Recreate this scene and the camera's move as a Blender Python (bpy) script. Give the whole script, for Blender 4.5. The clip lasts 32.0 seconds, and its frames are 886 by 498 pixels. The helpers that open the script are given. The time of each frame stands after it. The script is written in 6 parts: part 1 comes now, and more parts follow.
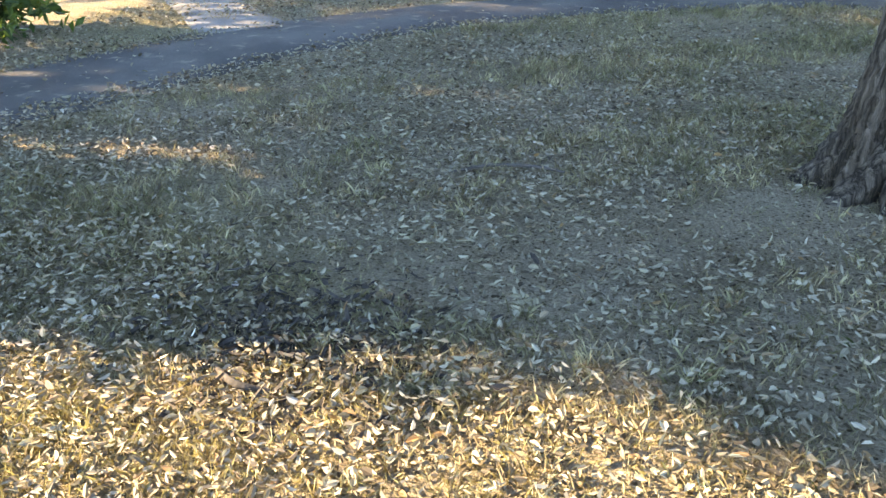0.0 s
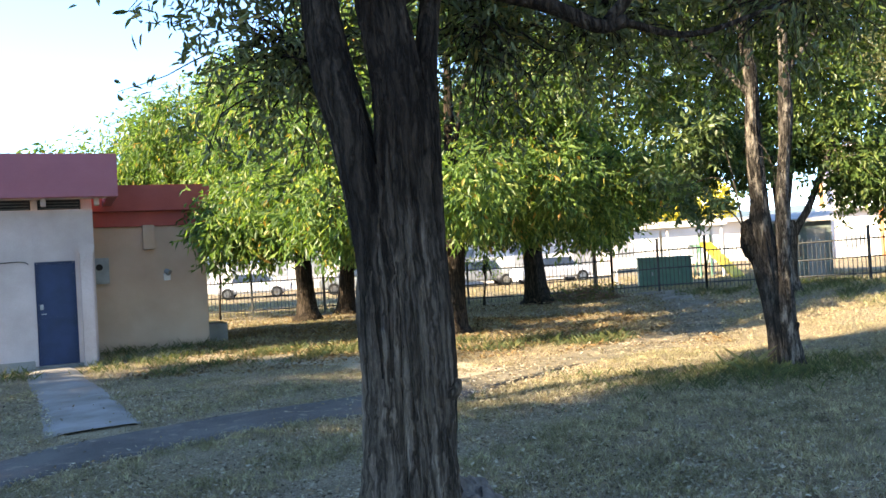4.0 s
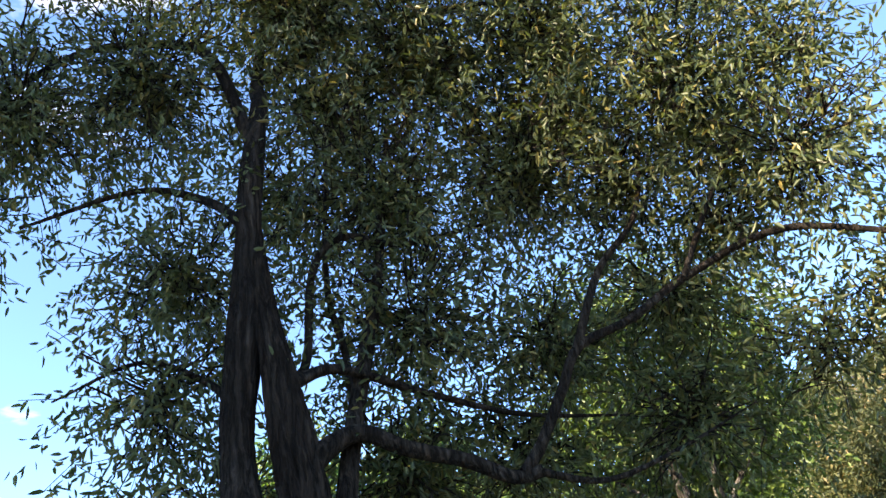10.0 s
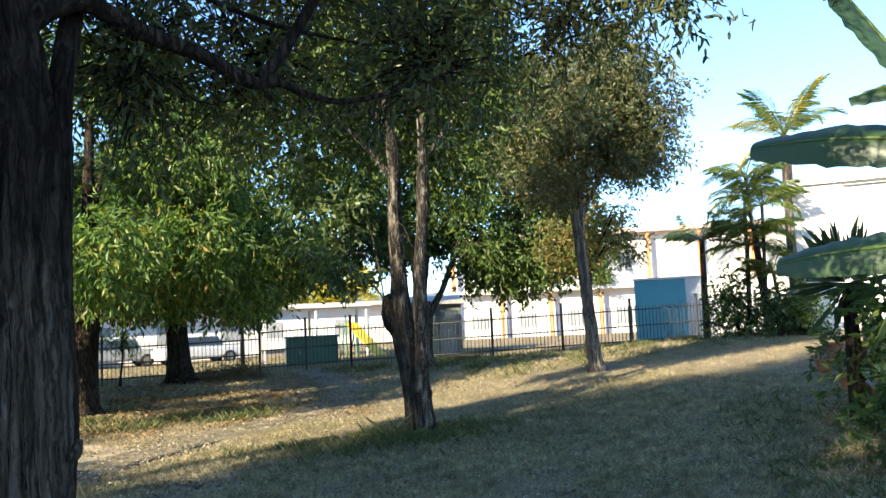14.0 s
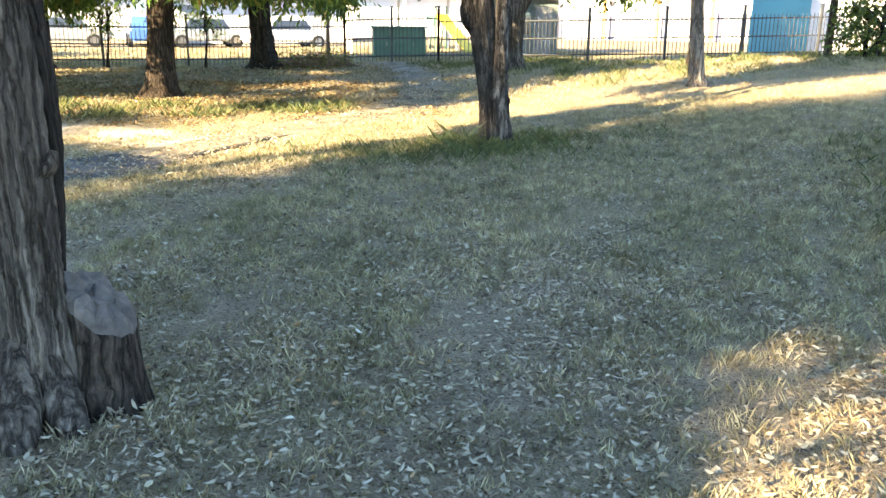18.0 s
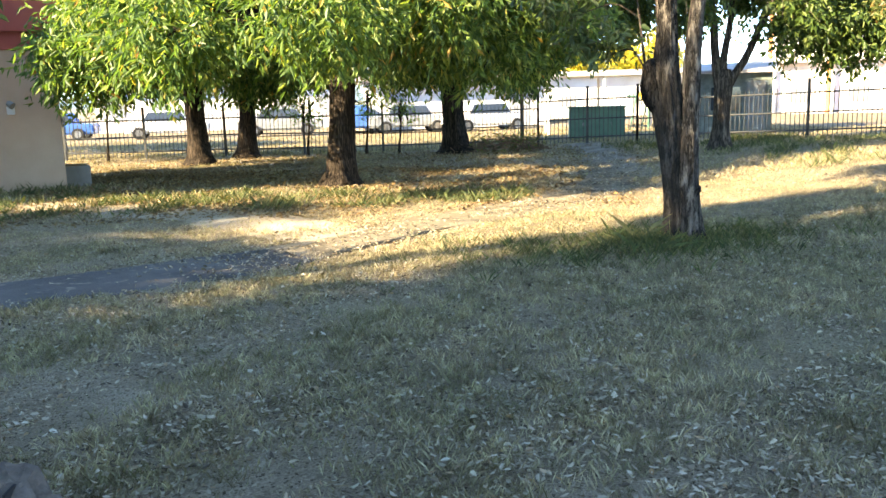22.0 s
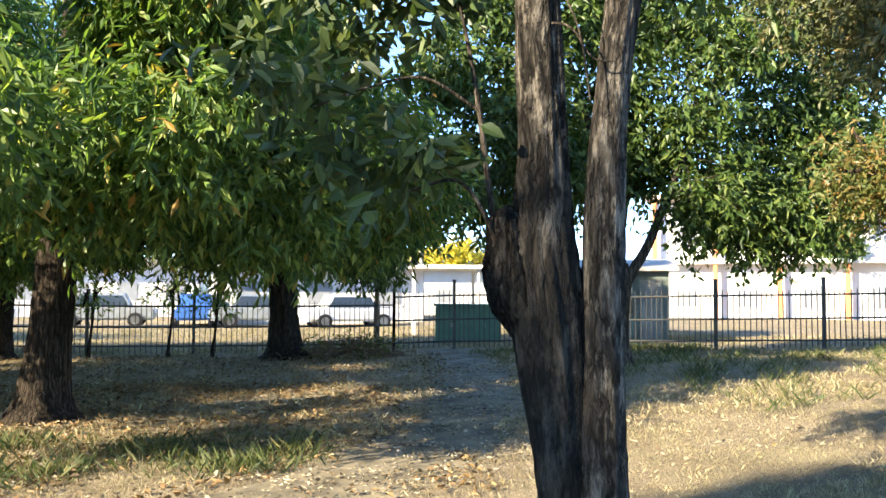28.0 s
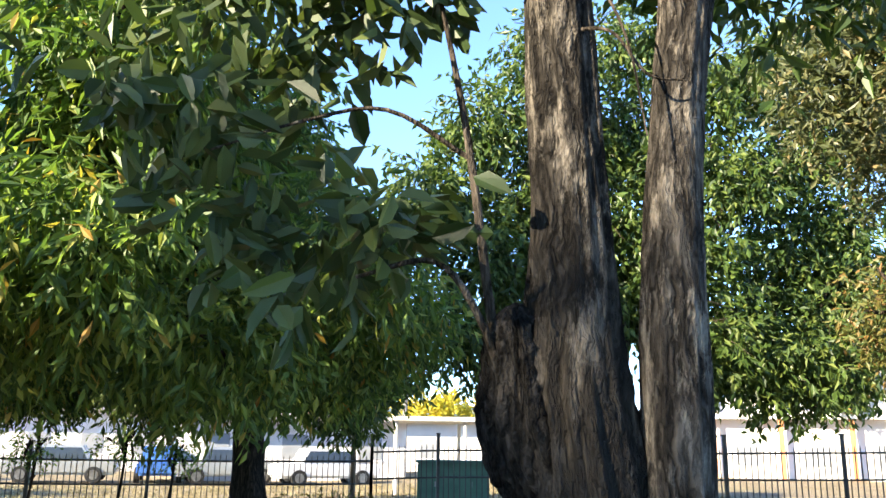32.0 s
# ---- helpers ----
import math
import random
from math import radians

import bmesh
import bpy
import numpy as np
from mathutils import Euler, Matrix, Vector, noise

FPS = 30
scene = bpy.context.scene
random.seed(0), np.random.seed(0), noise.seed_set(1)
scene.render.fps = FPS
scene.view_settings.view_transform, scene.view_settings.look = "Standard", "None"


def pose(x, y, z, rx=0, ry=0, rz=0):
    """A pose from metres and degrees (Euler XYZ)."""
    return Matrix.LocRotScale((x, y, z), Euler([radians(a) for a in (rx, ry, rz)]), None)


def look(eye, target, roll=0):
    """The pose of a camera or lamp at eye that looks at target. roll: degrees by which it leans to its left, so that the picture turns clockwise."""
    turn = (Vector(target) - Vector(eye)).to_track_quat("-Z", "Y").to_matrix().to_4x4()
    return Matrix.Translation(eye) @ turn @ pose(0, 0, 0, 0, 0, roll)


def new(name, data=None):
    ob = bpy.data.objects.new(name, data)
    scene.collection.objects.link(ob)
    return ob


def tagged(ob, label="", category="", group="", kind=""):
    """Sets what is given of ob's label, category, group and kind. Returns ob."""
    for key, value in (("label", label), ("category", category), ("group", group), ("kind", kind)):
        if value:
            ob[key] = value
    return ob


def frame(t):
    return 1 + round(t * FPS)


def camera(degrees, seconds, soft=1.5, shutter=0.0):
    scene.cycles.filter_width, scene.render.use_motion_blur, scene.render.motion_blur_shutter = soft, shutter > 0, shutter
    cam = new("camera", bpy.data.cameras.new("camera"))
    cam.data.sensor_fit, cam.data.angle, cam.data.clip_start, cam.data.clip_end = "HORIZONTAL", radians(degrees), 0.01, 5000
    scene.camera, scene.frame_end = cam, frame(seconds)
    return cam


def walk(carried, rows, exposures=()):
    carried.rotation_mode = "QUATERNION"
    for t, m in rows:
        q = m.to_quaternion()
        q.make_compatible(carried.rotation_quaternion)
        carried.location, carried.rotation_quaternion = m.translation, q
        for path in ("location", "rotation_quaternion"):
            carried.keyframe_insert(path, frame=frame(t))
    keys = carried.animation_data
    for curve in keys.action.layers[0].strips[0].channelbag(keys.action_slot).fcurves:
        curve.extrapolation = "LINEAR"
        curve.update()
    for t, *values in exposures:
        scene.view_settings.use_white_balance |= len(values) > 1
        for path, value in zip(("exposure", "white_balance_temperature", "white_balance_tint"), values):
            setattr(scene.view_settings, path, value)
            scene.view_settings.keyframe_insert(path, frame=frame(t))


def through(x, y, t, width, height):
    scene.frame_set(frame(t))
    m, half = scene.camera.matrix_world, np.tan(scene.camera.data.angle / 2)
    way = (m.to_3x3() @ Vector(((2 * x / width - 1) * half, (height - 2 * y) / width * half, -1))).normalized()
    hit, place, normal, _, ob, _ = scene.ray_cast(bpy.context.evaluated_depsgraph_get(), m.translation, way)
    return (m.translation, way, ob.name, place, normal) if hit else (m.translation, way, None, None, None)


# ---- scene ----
cam = camera(56, 32.0, soft=1.5)


def view(x, y, z, yaw, pitch, roll=0):
    """Pose from a place, a heading clockwise from +y, a tilt up and a lean, in degrees."""
    return pose(x, y, z) @ pose(0, 0, 0, 0, 0, -yaw) @ pose(0, 0, 0, 90 + pitch) @ pose(0, 0, 0, 0, 0, roll)


PATH = [
    (0.0, -0.058, 0.033, 1.606, -34.76, -26.84, -0.31), (0.5, -0.095, 0.036, 1.586, -24.26, -26.79, -0.15), (1.0, -0.140, 0.053, 1.561, -15.45, -26.47, -0.34),
    (1.5, -0.176, 0.090, 1.541, -7.70, -22.42, -1.05), (2.0, -0.184, 0.150, 1.548, -2.70, -16.58, -1.24), (2.5, -0.179, 0.212, 1.579, -0.21, -11.50, -1.31),
    (3.0, -0.177, 0.254, 1.612, 0.32, -7.21, -1.91), (3.5, -0.179, 0.272, 1.645, 0.24, -3.22, -2.62), (4.0, -0.185, 0.272, 1.672, 0.23, 0.55, -3.22),
    (4.5, -0.188, 0.265, 1.689, 0.27, 4.04, -4.06), (6.5, -0.199, 0.148, 1.643, 0.32, 16.52, -5.98), (7.0, -0.196, 0.144, 1.655, 0.30, 19.16, -6.90),
    (7.5, -0.185, 0.144, 1.671, 0.43, 21.95, -7.74), (8.0, -0.166, 0.149, 1.681, 0.51, 24.79, -8.71), (8.5, -0.136, 0.160, 1.682, 0.91, 27.11, -9.21),
    (9.0, -0.100, 0.177, 1.672, 1.99, 28.81, -9.46), (9.5, -0.057, 0.193, 1.657, 4.01, 30.07, -9.28), (10.0, -0.013, 0.202, 1.638, 6.76, 30.81, -8.50),
    (10.5, 0.026, 0.196, 1.617, 9.55, 30.78, -7.82), (11.0, 0.047, 0.171, 1.600, 12.38, 29.93, -7.02), (11.5, 0.042, 0.134, 1.589, 15.26, 28.23, -6.17),
    (12.0, 0.011, 0.105, 1.582, 17.86, 25.44, -4.85), (12.5, -0.042, 0.103, 1.574, 20.11, 20.75, -4.62), (13.0, -0.094, 0.140, 1.557, 21.94, 15.09, -3.56),
    (13.5, -0.135, 0.205, 1.536, 23.09, 9.77, -2.69), (14.0, -0.158, 0.287, 1.516, 24.16, 5.00, -2.63), (14.5, -0.161, 0.365, 1.497, 24.67, 0.92, -1.83),
    (15.0, -0.151, 0.419, 1.481, 25.09, -2.59, -1.40), (15.5, -0.137, 0.447, 1.470, 24.79, -5.84, -0.80), (17.5, 0.293, 0.902, 1.574, 18.99, -15.13, -0.14),
    (18.0, 0.331, 0.959, 1.575, 17.53, -15.58, 0.67), (18.5, 0.398, 1.042, 1.575, 15.33, -15.11, 0.47), (19.0, 0.492, 1.147, 1.577, 12.89, -14.07, 0.43),
    (19.5, 0.587, 1.263, 1.576, 10.87, -13.25, 0.41), (20.0, 0.674, 1.390, 1.570, 9.38, -12.77, 0.37), (20.5, 0.761, 1.530, 1.563, 8.00, -12.27, 0.01),
    (21.0, 0.857, 1.689, 1.556, 6.35, -11.69, 0.28), (21.5, 0.962, 1.885, 1.555, 4.62, -11.10, -0.19), (22.0, 1.068, 2.153, 1.563, 3.10, -10.12, -1.48),
    (22.5, 1.129, 2.505, 1.575, 2.11, -9.19, -0.69), (23.0, 1.233, 2.920, 1.585, 1.11, -8.26, 0.17), (23.5, 1.314, 3.359, 1.590, 0.94, -8.04, 1.14),
    (24.0, 1.420, 3.850, 1.592, -0.77, -8.37, 1.86), (24.5, 1.560, 4.350, 1.592, -1.43, -9.66, 1.14), (26.5, 2.513, 6.541, 1.560, 4.68, -7.09, 2.07),
    (27.0, 2.632, 6.874, 1.560, 7.47, -3.93, 1.45), (27.5, 2.732, 7.167, 1.560, 9.46, -0.61, 0.86), (28.0, 2.812, 7.419, 1.560, 10.86, 2.97, 0.40),
    (28.5, 2.874, 7.634, 1.560, 11.76, 6.60, 0.07), (29.0, 2.920, 7.816, 1.560, 12.22, 9.50, -0.13), (29.5, 2.953, 7.971, 1.560, 13.77, 11.59, -0.28),
    (30.0, 2.978, 8.110, 1.560, 14.82, 12.14, -0.37), (30.5, 2.999, 8.243, 1.560, 14.79, 10.60, -0.07), (31.0, 3.023, 8.384, 1.560, 13.86, 8.82, 0.18),
    (31.5, 3.058, 8.550, 1.560, 12.03, 10.53, 0.37), (32.0, 3.117, 8.757, 1.560, 11.68, 13.38, 0.92),
]
EXPOSURE = [(0, 3.4, 9300, 17), (1, 3.65, 9900, 20), (2, 4.1, 9900, 22), (3, 3.5, 9000, 19), (4, 2.75, 7900, 14), (6.5, 2.3, 7900, 13), (9, 2.4, 7500, 14), (11.3, 2.7, 7900, 15), (13, 2.0, 7300, 9),
            (14, 2.05, 7300, 8), (15, 2.65, 8200, 11), (18, 3.55, 9100, 14), (20, 3.55, 9100, 14), (22, 3.2, 8700, 13), (23.5, 2.95, 8200, 12), (27, 2.5, 7300, 11), (32, 2.55, 7300, 12)]
walk(cam, [(t, view(*row)) for t, *row in PATH], EXPOSURE)

# ---- light ----
SUN_AZ, SUN_EL = -114, 25
world = bpy.data.worlds.new("sky")
scene.world = world
world.use_nodes = True
wn, wl = world.node_tree.nodes, world.node_tree.links
sky = wn.new("ShaderNodeTexSky")
sky.sky_type, sky.sun_disc = "NISHITA", False
sky.sun_elevation, sky.sun_rotation = radians(SUN_EL), radians(SUN_AZ)
sky.altitude, sky.air_density, sky.dust_density, sky.ozone_density = 1200, 0.7, 0.0, 4.0
# a few white cumulus clouds low over the horizon
wc = wn.new("ShaderNodeTexCoord")
wm = wn.new("ShaderNodeMapping")
wm.inputs["Scale"].default_value = (1.0, 1.0, 2.6)
wl.new(wc.outputs["Generated"], wm.inputs[0])
cl = wn.new("ShaderNodeTexNoise")
cl.inputs["Scale"].default_value, cl.inputs["Detail"].default_value, cl.inputs["Roughness"].default_value = 2.6, 7, 0.55
wl.new(wm.outputs[0], cl.inputs["Vector"])
cr = wn.new("ShaderNodeValToRGB")
cr.color_ramp.elements[0].position, cr.color_ramp.elements[1].position = 0.64, 0.86
wl.new(cl.outputs[0], cr.inputs[0])
cm = wn.new("ShaderNodeMix")
cm.data_type = "RGBA"
wl.new(cr.outputs[0], cm.inputs[0])
tint = wn.new("ShaderNodeMix")
tint.data_type, tint.blend_type = "RGBA", "MULTIPLY"
tint.inputs[0].default_value, tint.inputs[7].default_value = 1.0, (0.85, 0.965, 1.0, 1)
wl.new(sky.outputs[0], tint.inputs[6])
wl.new(tint.outputs[2], cm.inputs[6])
cm.inputs[7].default_value = (5.6, 5.4, 5.2, 1)
wl.new(cm.outputs[2], wn["Background"].inputs[0])
wn["Background"].inputs[1].default_value = 0.155
sun = new("sun", bpy.data.lights.new("sun", "SUN"))
sun.data.energy, sun.data.angle, sun.data.color = 4.4, radians(0.6), (1.0, 0.915, 0.74)
SUN_DIR = Vector((math.sin(radians(SUN_AZ)) * math.cos(radians(SUN_EL)), math.cos(radians(SUN_AZ)) * math.cos(radians(SUN_EL)), math.sin(radians(SUN_EL))))
sun.matrix_world = look(SUN_DIR * 50, (0, 0, 0))

# ---- materials ----


class Nodes:
    """Short hand for a node tree."""

    def __init__(self, name):
        self.mat = bpy.data.materials.new(name)
        self.mat.use_nodes = True
        self.n, self.l = self.mat.node_tree.nodes, self.mat.node_tree.links
        self.bsdf = self.n["Principled BSDF"]
        self.out = self.n["Material Output"]
        self.coord = self.n.new("ShaderNodeTexCoord").outputs["Object"]

    def put(self, socket, value):
        if hasattr(value, "is_linked"):
            self.l.new(value, socket)
        else:
            socket.default_value = value

    def stretch(self, scale):
        m = self.n.new("ShaderNodeMapping")
        self.l.new(self.coord, m.inputs[0])
        m.inputs["Scale"].default_value = scale
        return m.outputs[0]

    def noise(self, scale, detail=4, rough=0.6, coord=None):
        t = self.n.new("ShaderNodeTexNoise")
        self.l.new(coord or self.coord, t.inputs["Vector"])
        t.inputs["Scale"].default_value, t.inputs["Detail"].default_value, t.inputs["Roughness"].default_value = scale, detail, rough
        return t.outputs[0]

    def cells(self, scale, coord=None, feature="F1"):
        t = self.n.new("ShaderNodeTexVoronoi")
        t.feature = feature
        self.l.new(coord or self.coord, t.inputs["Vector"])
        t.inputs["Scale"].default_value = scale
        return t.outputs["Distance"]

    def ramp(self, fac, stops):
        r = self.n.new("ShaderNodeValToRGB")
        self.l.new(fac, r.inputs[0])
        e = r.color_ramp.elements
        while len(e) < len(stops):
            e.new(0.5)
        for el, (p, c) in zip(e, stops):
            el.position, el.color = p, (*c, 1) if len(c) == 3 else c
        return r.outputs[0]

    def grey(self, fac, a, b):
        return self.ramp(fac, [(a, (0, 0, 0)), (b, (1, 1, 1))])

    def mix(self, fac, a, b, mode="MIX"):
        m = self.n.new("ShaderNodeMix")
        m.data_type, m.blend_type = "RGBA", mode
        self.put(m.inputs[0], fac)
        self.put(m.inputs[6], a if hasattr(a, "is_linked") else (*a, 1))
        self.put(m.inputs[7], b if hasattr(b, "is_linked") else (*b, 1))
        return m.outputs[2]

    def island(self):
        return self.n.new("ShaderNodeNewGeometry").outputs["Random Per Island"]

    def random(self):
        return self.n.new("ShaderNodeObjectInfo").outputs["Random"]

    def bump(self, height, strength=0.5, distance=0.02):
        b = self.n.new("ShaderNodeBump")
        b.inputs["Strength"].default_value, b.inputs["Distance"].default_value = strength, distance
        self.l.new(height, b.inputs["Height"])
        self.l.new(b.outputs[0], self.bsdf.inputs["Normal"])

    def done(self, color, rough=0.8, metal=0.0, spec=0.3):
        self.put(self.bsdf.inputs["Base Color"], color if hasattr(color, "is_linked") else (*color, 1))
        self.put(self.bsdf.inputs["Roughness"], rough)
        self.bsdf.inputs["Metallic"].default_value = metal
        self.bsdf.inputs["Specular IOR Level"].default_value = spec
        return self.mat


def plain(name, a, b, scale=3.0, rough=0.8, bump=0.15, metal=0.0, spec=0.3, grain=60.0):
    k = Nodes(name)
    big, fine = k.noise(scale), k.noise(grain, 3)
    col = k.mix(k.grey(big, 0.35, 0.68), a, b)
    col = k.mix(0.25, col, k.ramp(fine, [(0.3, (0.35, 0.35, 0.35)), (0.7, (1, 1, 1))]), "MULTIPLY")
    if bump:
        k.bump(fine, bump, 0.01)
    return k.done(col, rough, metal, spec)


def bark(name, dark, pale, soot=0.0, cell=17, flakes=0.0, run=0.09, backlit=0.0, charred=0.0):
    """Furrowed bark: long wavering black furrows, fibrous grain, blotches of soot, loose pale flakes."""
    k = Nodes(name)
    warp = k.n.new("ShaderNodeMix")
    warp.data_type, warp.blend_type = "RGBA", "LINEAR_LIGHT"
    warp.inputs[0].default_value = 0.032
    k.l.new(k.coord, warp.inputs[6])
    w = k.n.new("ShaderNodeTexNoise")
    w.inputs["Scale"].default_value, w.inputs["Detail"].default_value = 7, 4
    k.l.new(k.coord, w.inputs["Vector"])
    k.l.new(w.outputs["Color"], warp.inputs[7])
    m = k.n.new("ShaderNodeMapping")
    m.inputs["Scale"].default_value = (1, 1, run)
    k.l.new(warp.outputs[2], m.inputs[0])
    furrow = k.ramp(k.noise(cell, 3, 0.55, m.outputs[0]), [(0.36, (1, 1, 1)), (0.47, (0.25, 0.25, 0.25)), (0.5, (0, 0, 0)), (0.53, (0.25, 0.25, 0.25)), (0.64, (1, 1, 1))])
    thin = k.ramp(k.noise(cell * 2.6, 4, 0.6, m.outputs[0]), [(0.4, (1, 1, 1)), (0.5, (0.3, 0.3, 0.3)), (0.6, (1, 1, 1))])
    fibre = k.noise(70, 6, 0.75, k.stretch((1, 1, 0.12)))
    chip = k.noise(10, 8, 0.74, k.stretch((1, 1, 0.3)))
    tone = k.noise(4, 5, 0.65, k.stretch((1, 1, 0.3)))
    blotch = k.noise(1.9, 6, 0.65)
    col = k.mix(k.grey(tone, 0.35, 0.65), dark, pale)
    col = k.mix(k.grey(fibre, 0.35, 0.75), k.mix(0.45, col, tuple(c * 0.5 for c in dark)), col)
    col = k.mix(furrow, tuple(c * 0.22 for c in dark), col)
    col = k.mix(0.5, col, thin, "MULTIPLY")
    if soot:
        col = k.mix(k.grey(blotch, 0.58 - soot * 0.16, 0.68 - soot * 0.16), col, k.mix(0.8, col, tuple(c * 0.25 for c in dark)))
    if flakes:
        col = k.mix(k.grey(chip, 0.62 - flakes * 0.12, 0.72 - flakes * 0.12), col, k.mix(0.35, col, tuple(min(1, c * 1.6) for c in pale)) if flakes < 0.6 else k.mix(0.65, col, tuple(min(1, c * 1.6) for c in pale)))
    if backlit or charred:
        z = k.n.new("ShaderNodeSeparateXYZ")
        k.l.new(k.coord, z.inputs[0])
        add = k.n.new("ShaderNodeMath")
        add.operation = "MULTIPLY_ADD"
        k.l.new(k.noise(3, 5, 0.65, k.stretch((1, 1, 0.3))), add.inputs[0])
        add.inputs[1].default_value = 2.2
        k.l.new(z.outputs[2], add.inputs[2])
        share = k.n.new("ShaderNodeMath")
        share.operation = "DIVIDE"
        share.inputs[1].default_value = (backlit or charred) * 2
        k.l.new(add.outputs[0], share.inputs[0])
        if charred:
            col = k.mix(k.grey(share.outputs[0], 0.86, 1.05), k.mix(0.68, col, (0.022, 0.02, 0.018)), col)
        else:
            # backlight put into the colour: bark multiplied darker above a noisy height
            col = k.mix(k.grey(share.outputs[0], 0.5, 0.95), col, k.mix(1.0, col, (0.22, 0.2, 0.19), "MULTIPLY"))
    k.bump(k.mix(0.35, k.mix(0.4, furrow, thin), chip), 1.0, 0.04)
    return k.done(col, 0.93, 0, 0.1)


def leaf_mat(name, stops, through=0.35, rough=0.45, patch=0.0):
    k = Nodes(name)
    col = k.ramp(k.island(), stops)
    col = k.mix(k.grey(k.noise(0.6, 2), 0.3, 0.7), k.mix(1.0, col, (0.72, 0.78, 0.7), "MULTIPLY"), col)
    if patch:
        col = k.mix(k.grey(k.noise(3.2, 4, 0.65), 0.38, 0.6), k.mix(1.0, col, (1 - patch, 1 - patch * 0.95, 1 - patch), "MULTIPLY"), col)
        col = k.mix(k.grey(k.noise(13, 3, 0.6), 0.42, 0.6), k.mix(1.0, col, (1 - patch * 0.9, 1 - patch, 1 - patch), "MULTIPLY"), col)
    k.done(col, rough, 0, 0.35)
    t = k.n.new("ShaderNodeBsdfTranslucent")
    bright = k.mix(1.0, col, (1.25, 1.3, 0.65), "MULTIPLY")
    k.l.new(bright, t.inputs[0])
    m = k.n.new("ShaderNodeMixShader")
    m.inputs[0].default_value = through
    k.l.new(k.bsdf.outputs[0], m.inputs[1])
    k.l.new(t.outputs[0], m.inputs[2])
    k.l.new(m.outputs[0], k.out.inputs[0])
    return k.mat


def ground_mat():
    k = Nodes("dry_ground")
    big, mid, fine, grit = k.noise(0.35, 4), k.noise(1.4, 5, 0.65), k.noise(24, 8, 0.8), k.noise(75, 4, 0.75)
    chips = k.cells(34)
    col = k.ramp(fine, [(0.36, (0.029, 0.022, 0.013)), (0.46, (0.098, 0.075, 0.044)), (0.56, (0.215, 0.17, 0.105)), (0.67, (0.43, 0.355, 0.24))])
    col = k.mix(k.grey(chips, 0.26, 0.14), col, k.mix(0.5, col, (0.55, 0.46, 0.33)))
    col = k.mix(k.grey(mid, 0.4, 0.62), k.mix(1.0, col, (0.74, 0.72, 0.68), "MULTIPLY"), col)
    col = k.mix(k.grey(big, 0.52, 0.7), col, k.mix(0.5, col, (0.27, 0.24, 0.1)))
    col = k.mix(0.8, col, k.ramp(grit, [(0.36, (0.35, 0.32, 0.28)), (0.56, (1, 1, 1))]), "MULTIPLY")
    k.bump(k.mix(0.5, fine, grit), 1.0, 0.04)
    return k.done(col, 0.95, 0, 0.1)


def asphalt_mat():
    k = Nodes("worn_asphalt")
    mid, fine, grit = k.noise(1.3, 5, 0.65), k.noise(6, 5, 0.6), k.noise(160, 2)
    col = k.mix(k.grey(mid, 0.4, 0.62), (0.064, 0.059, 0.053), (0.11, 0.1, 0.086))
    col = k.mix(k.grey(fine, 0.58, 0.72), col, (0.24, 0.2, 0.15))
    col = k.mix(0.4, col, k.ramp(grit, [(0.3, (0.4, 0.4, 0.4)), (0.7, (1, 1, 1))]), "MULTIPLY")
    k.bump(grit, 0.5, 0.008)
    return k.done(col, 0.85, 0, 0.3)


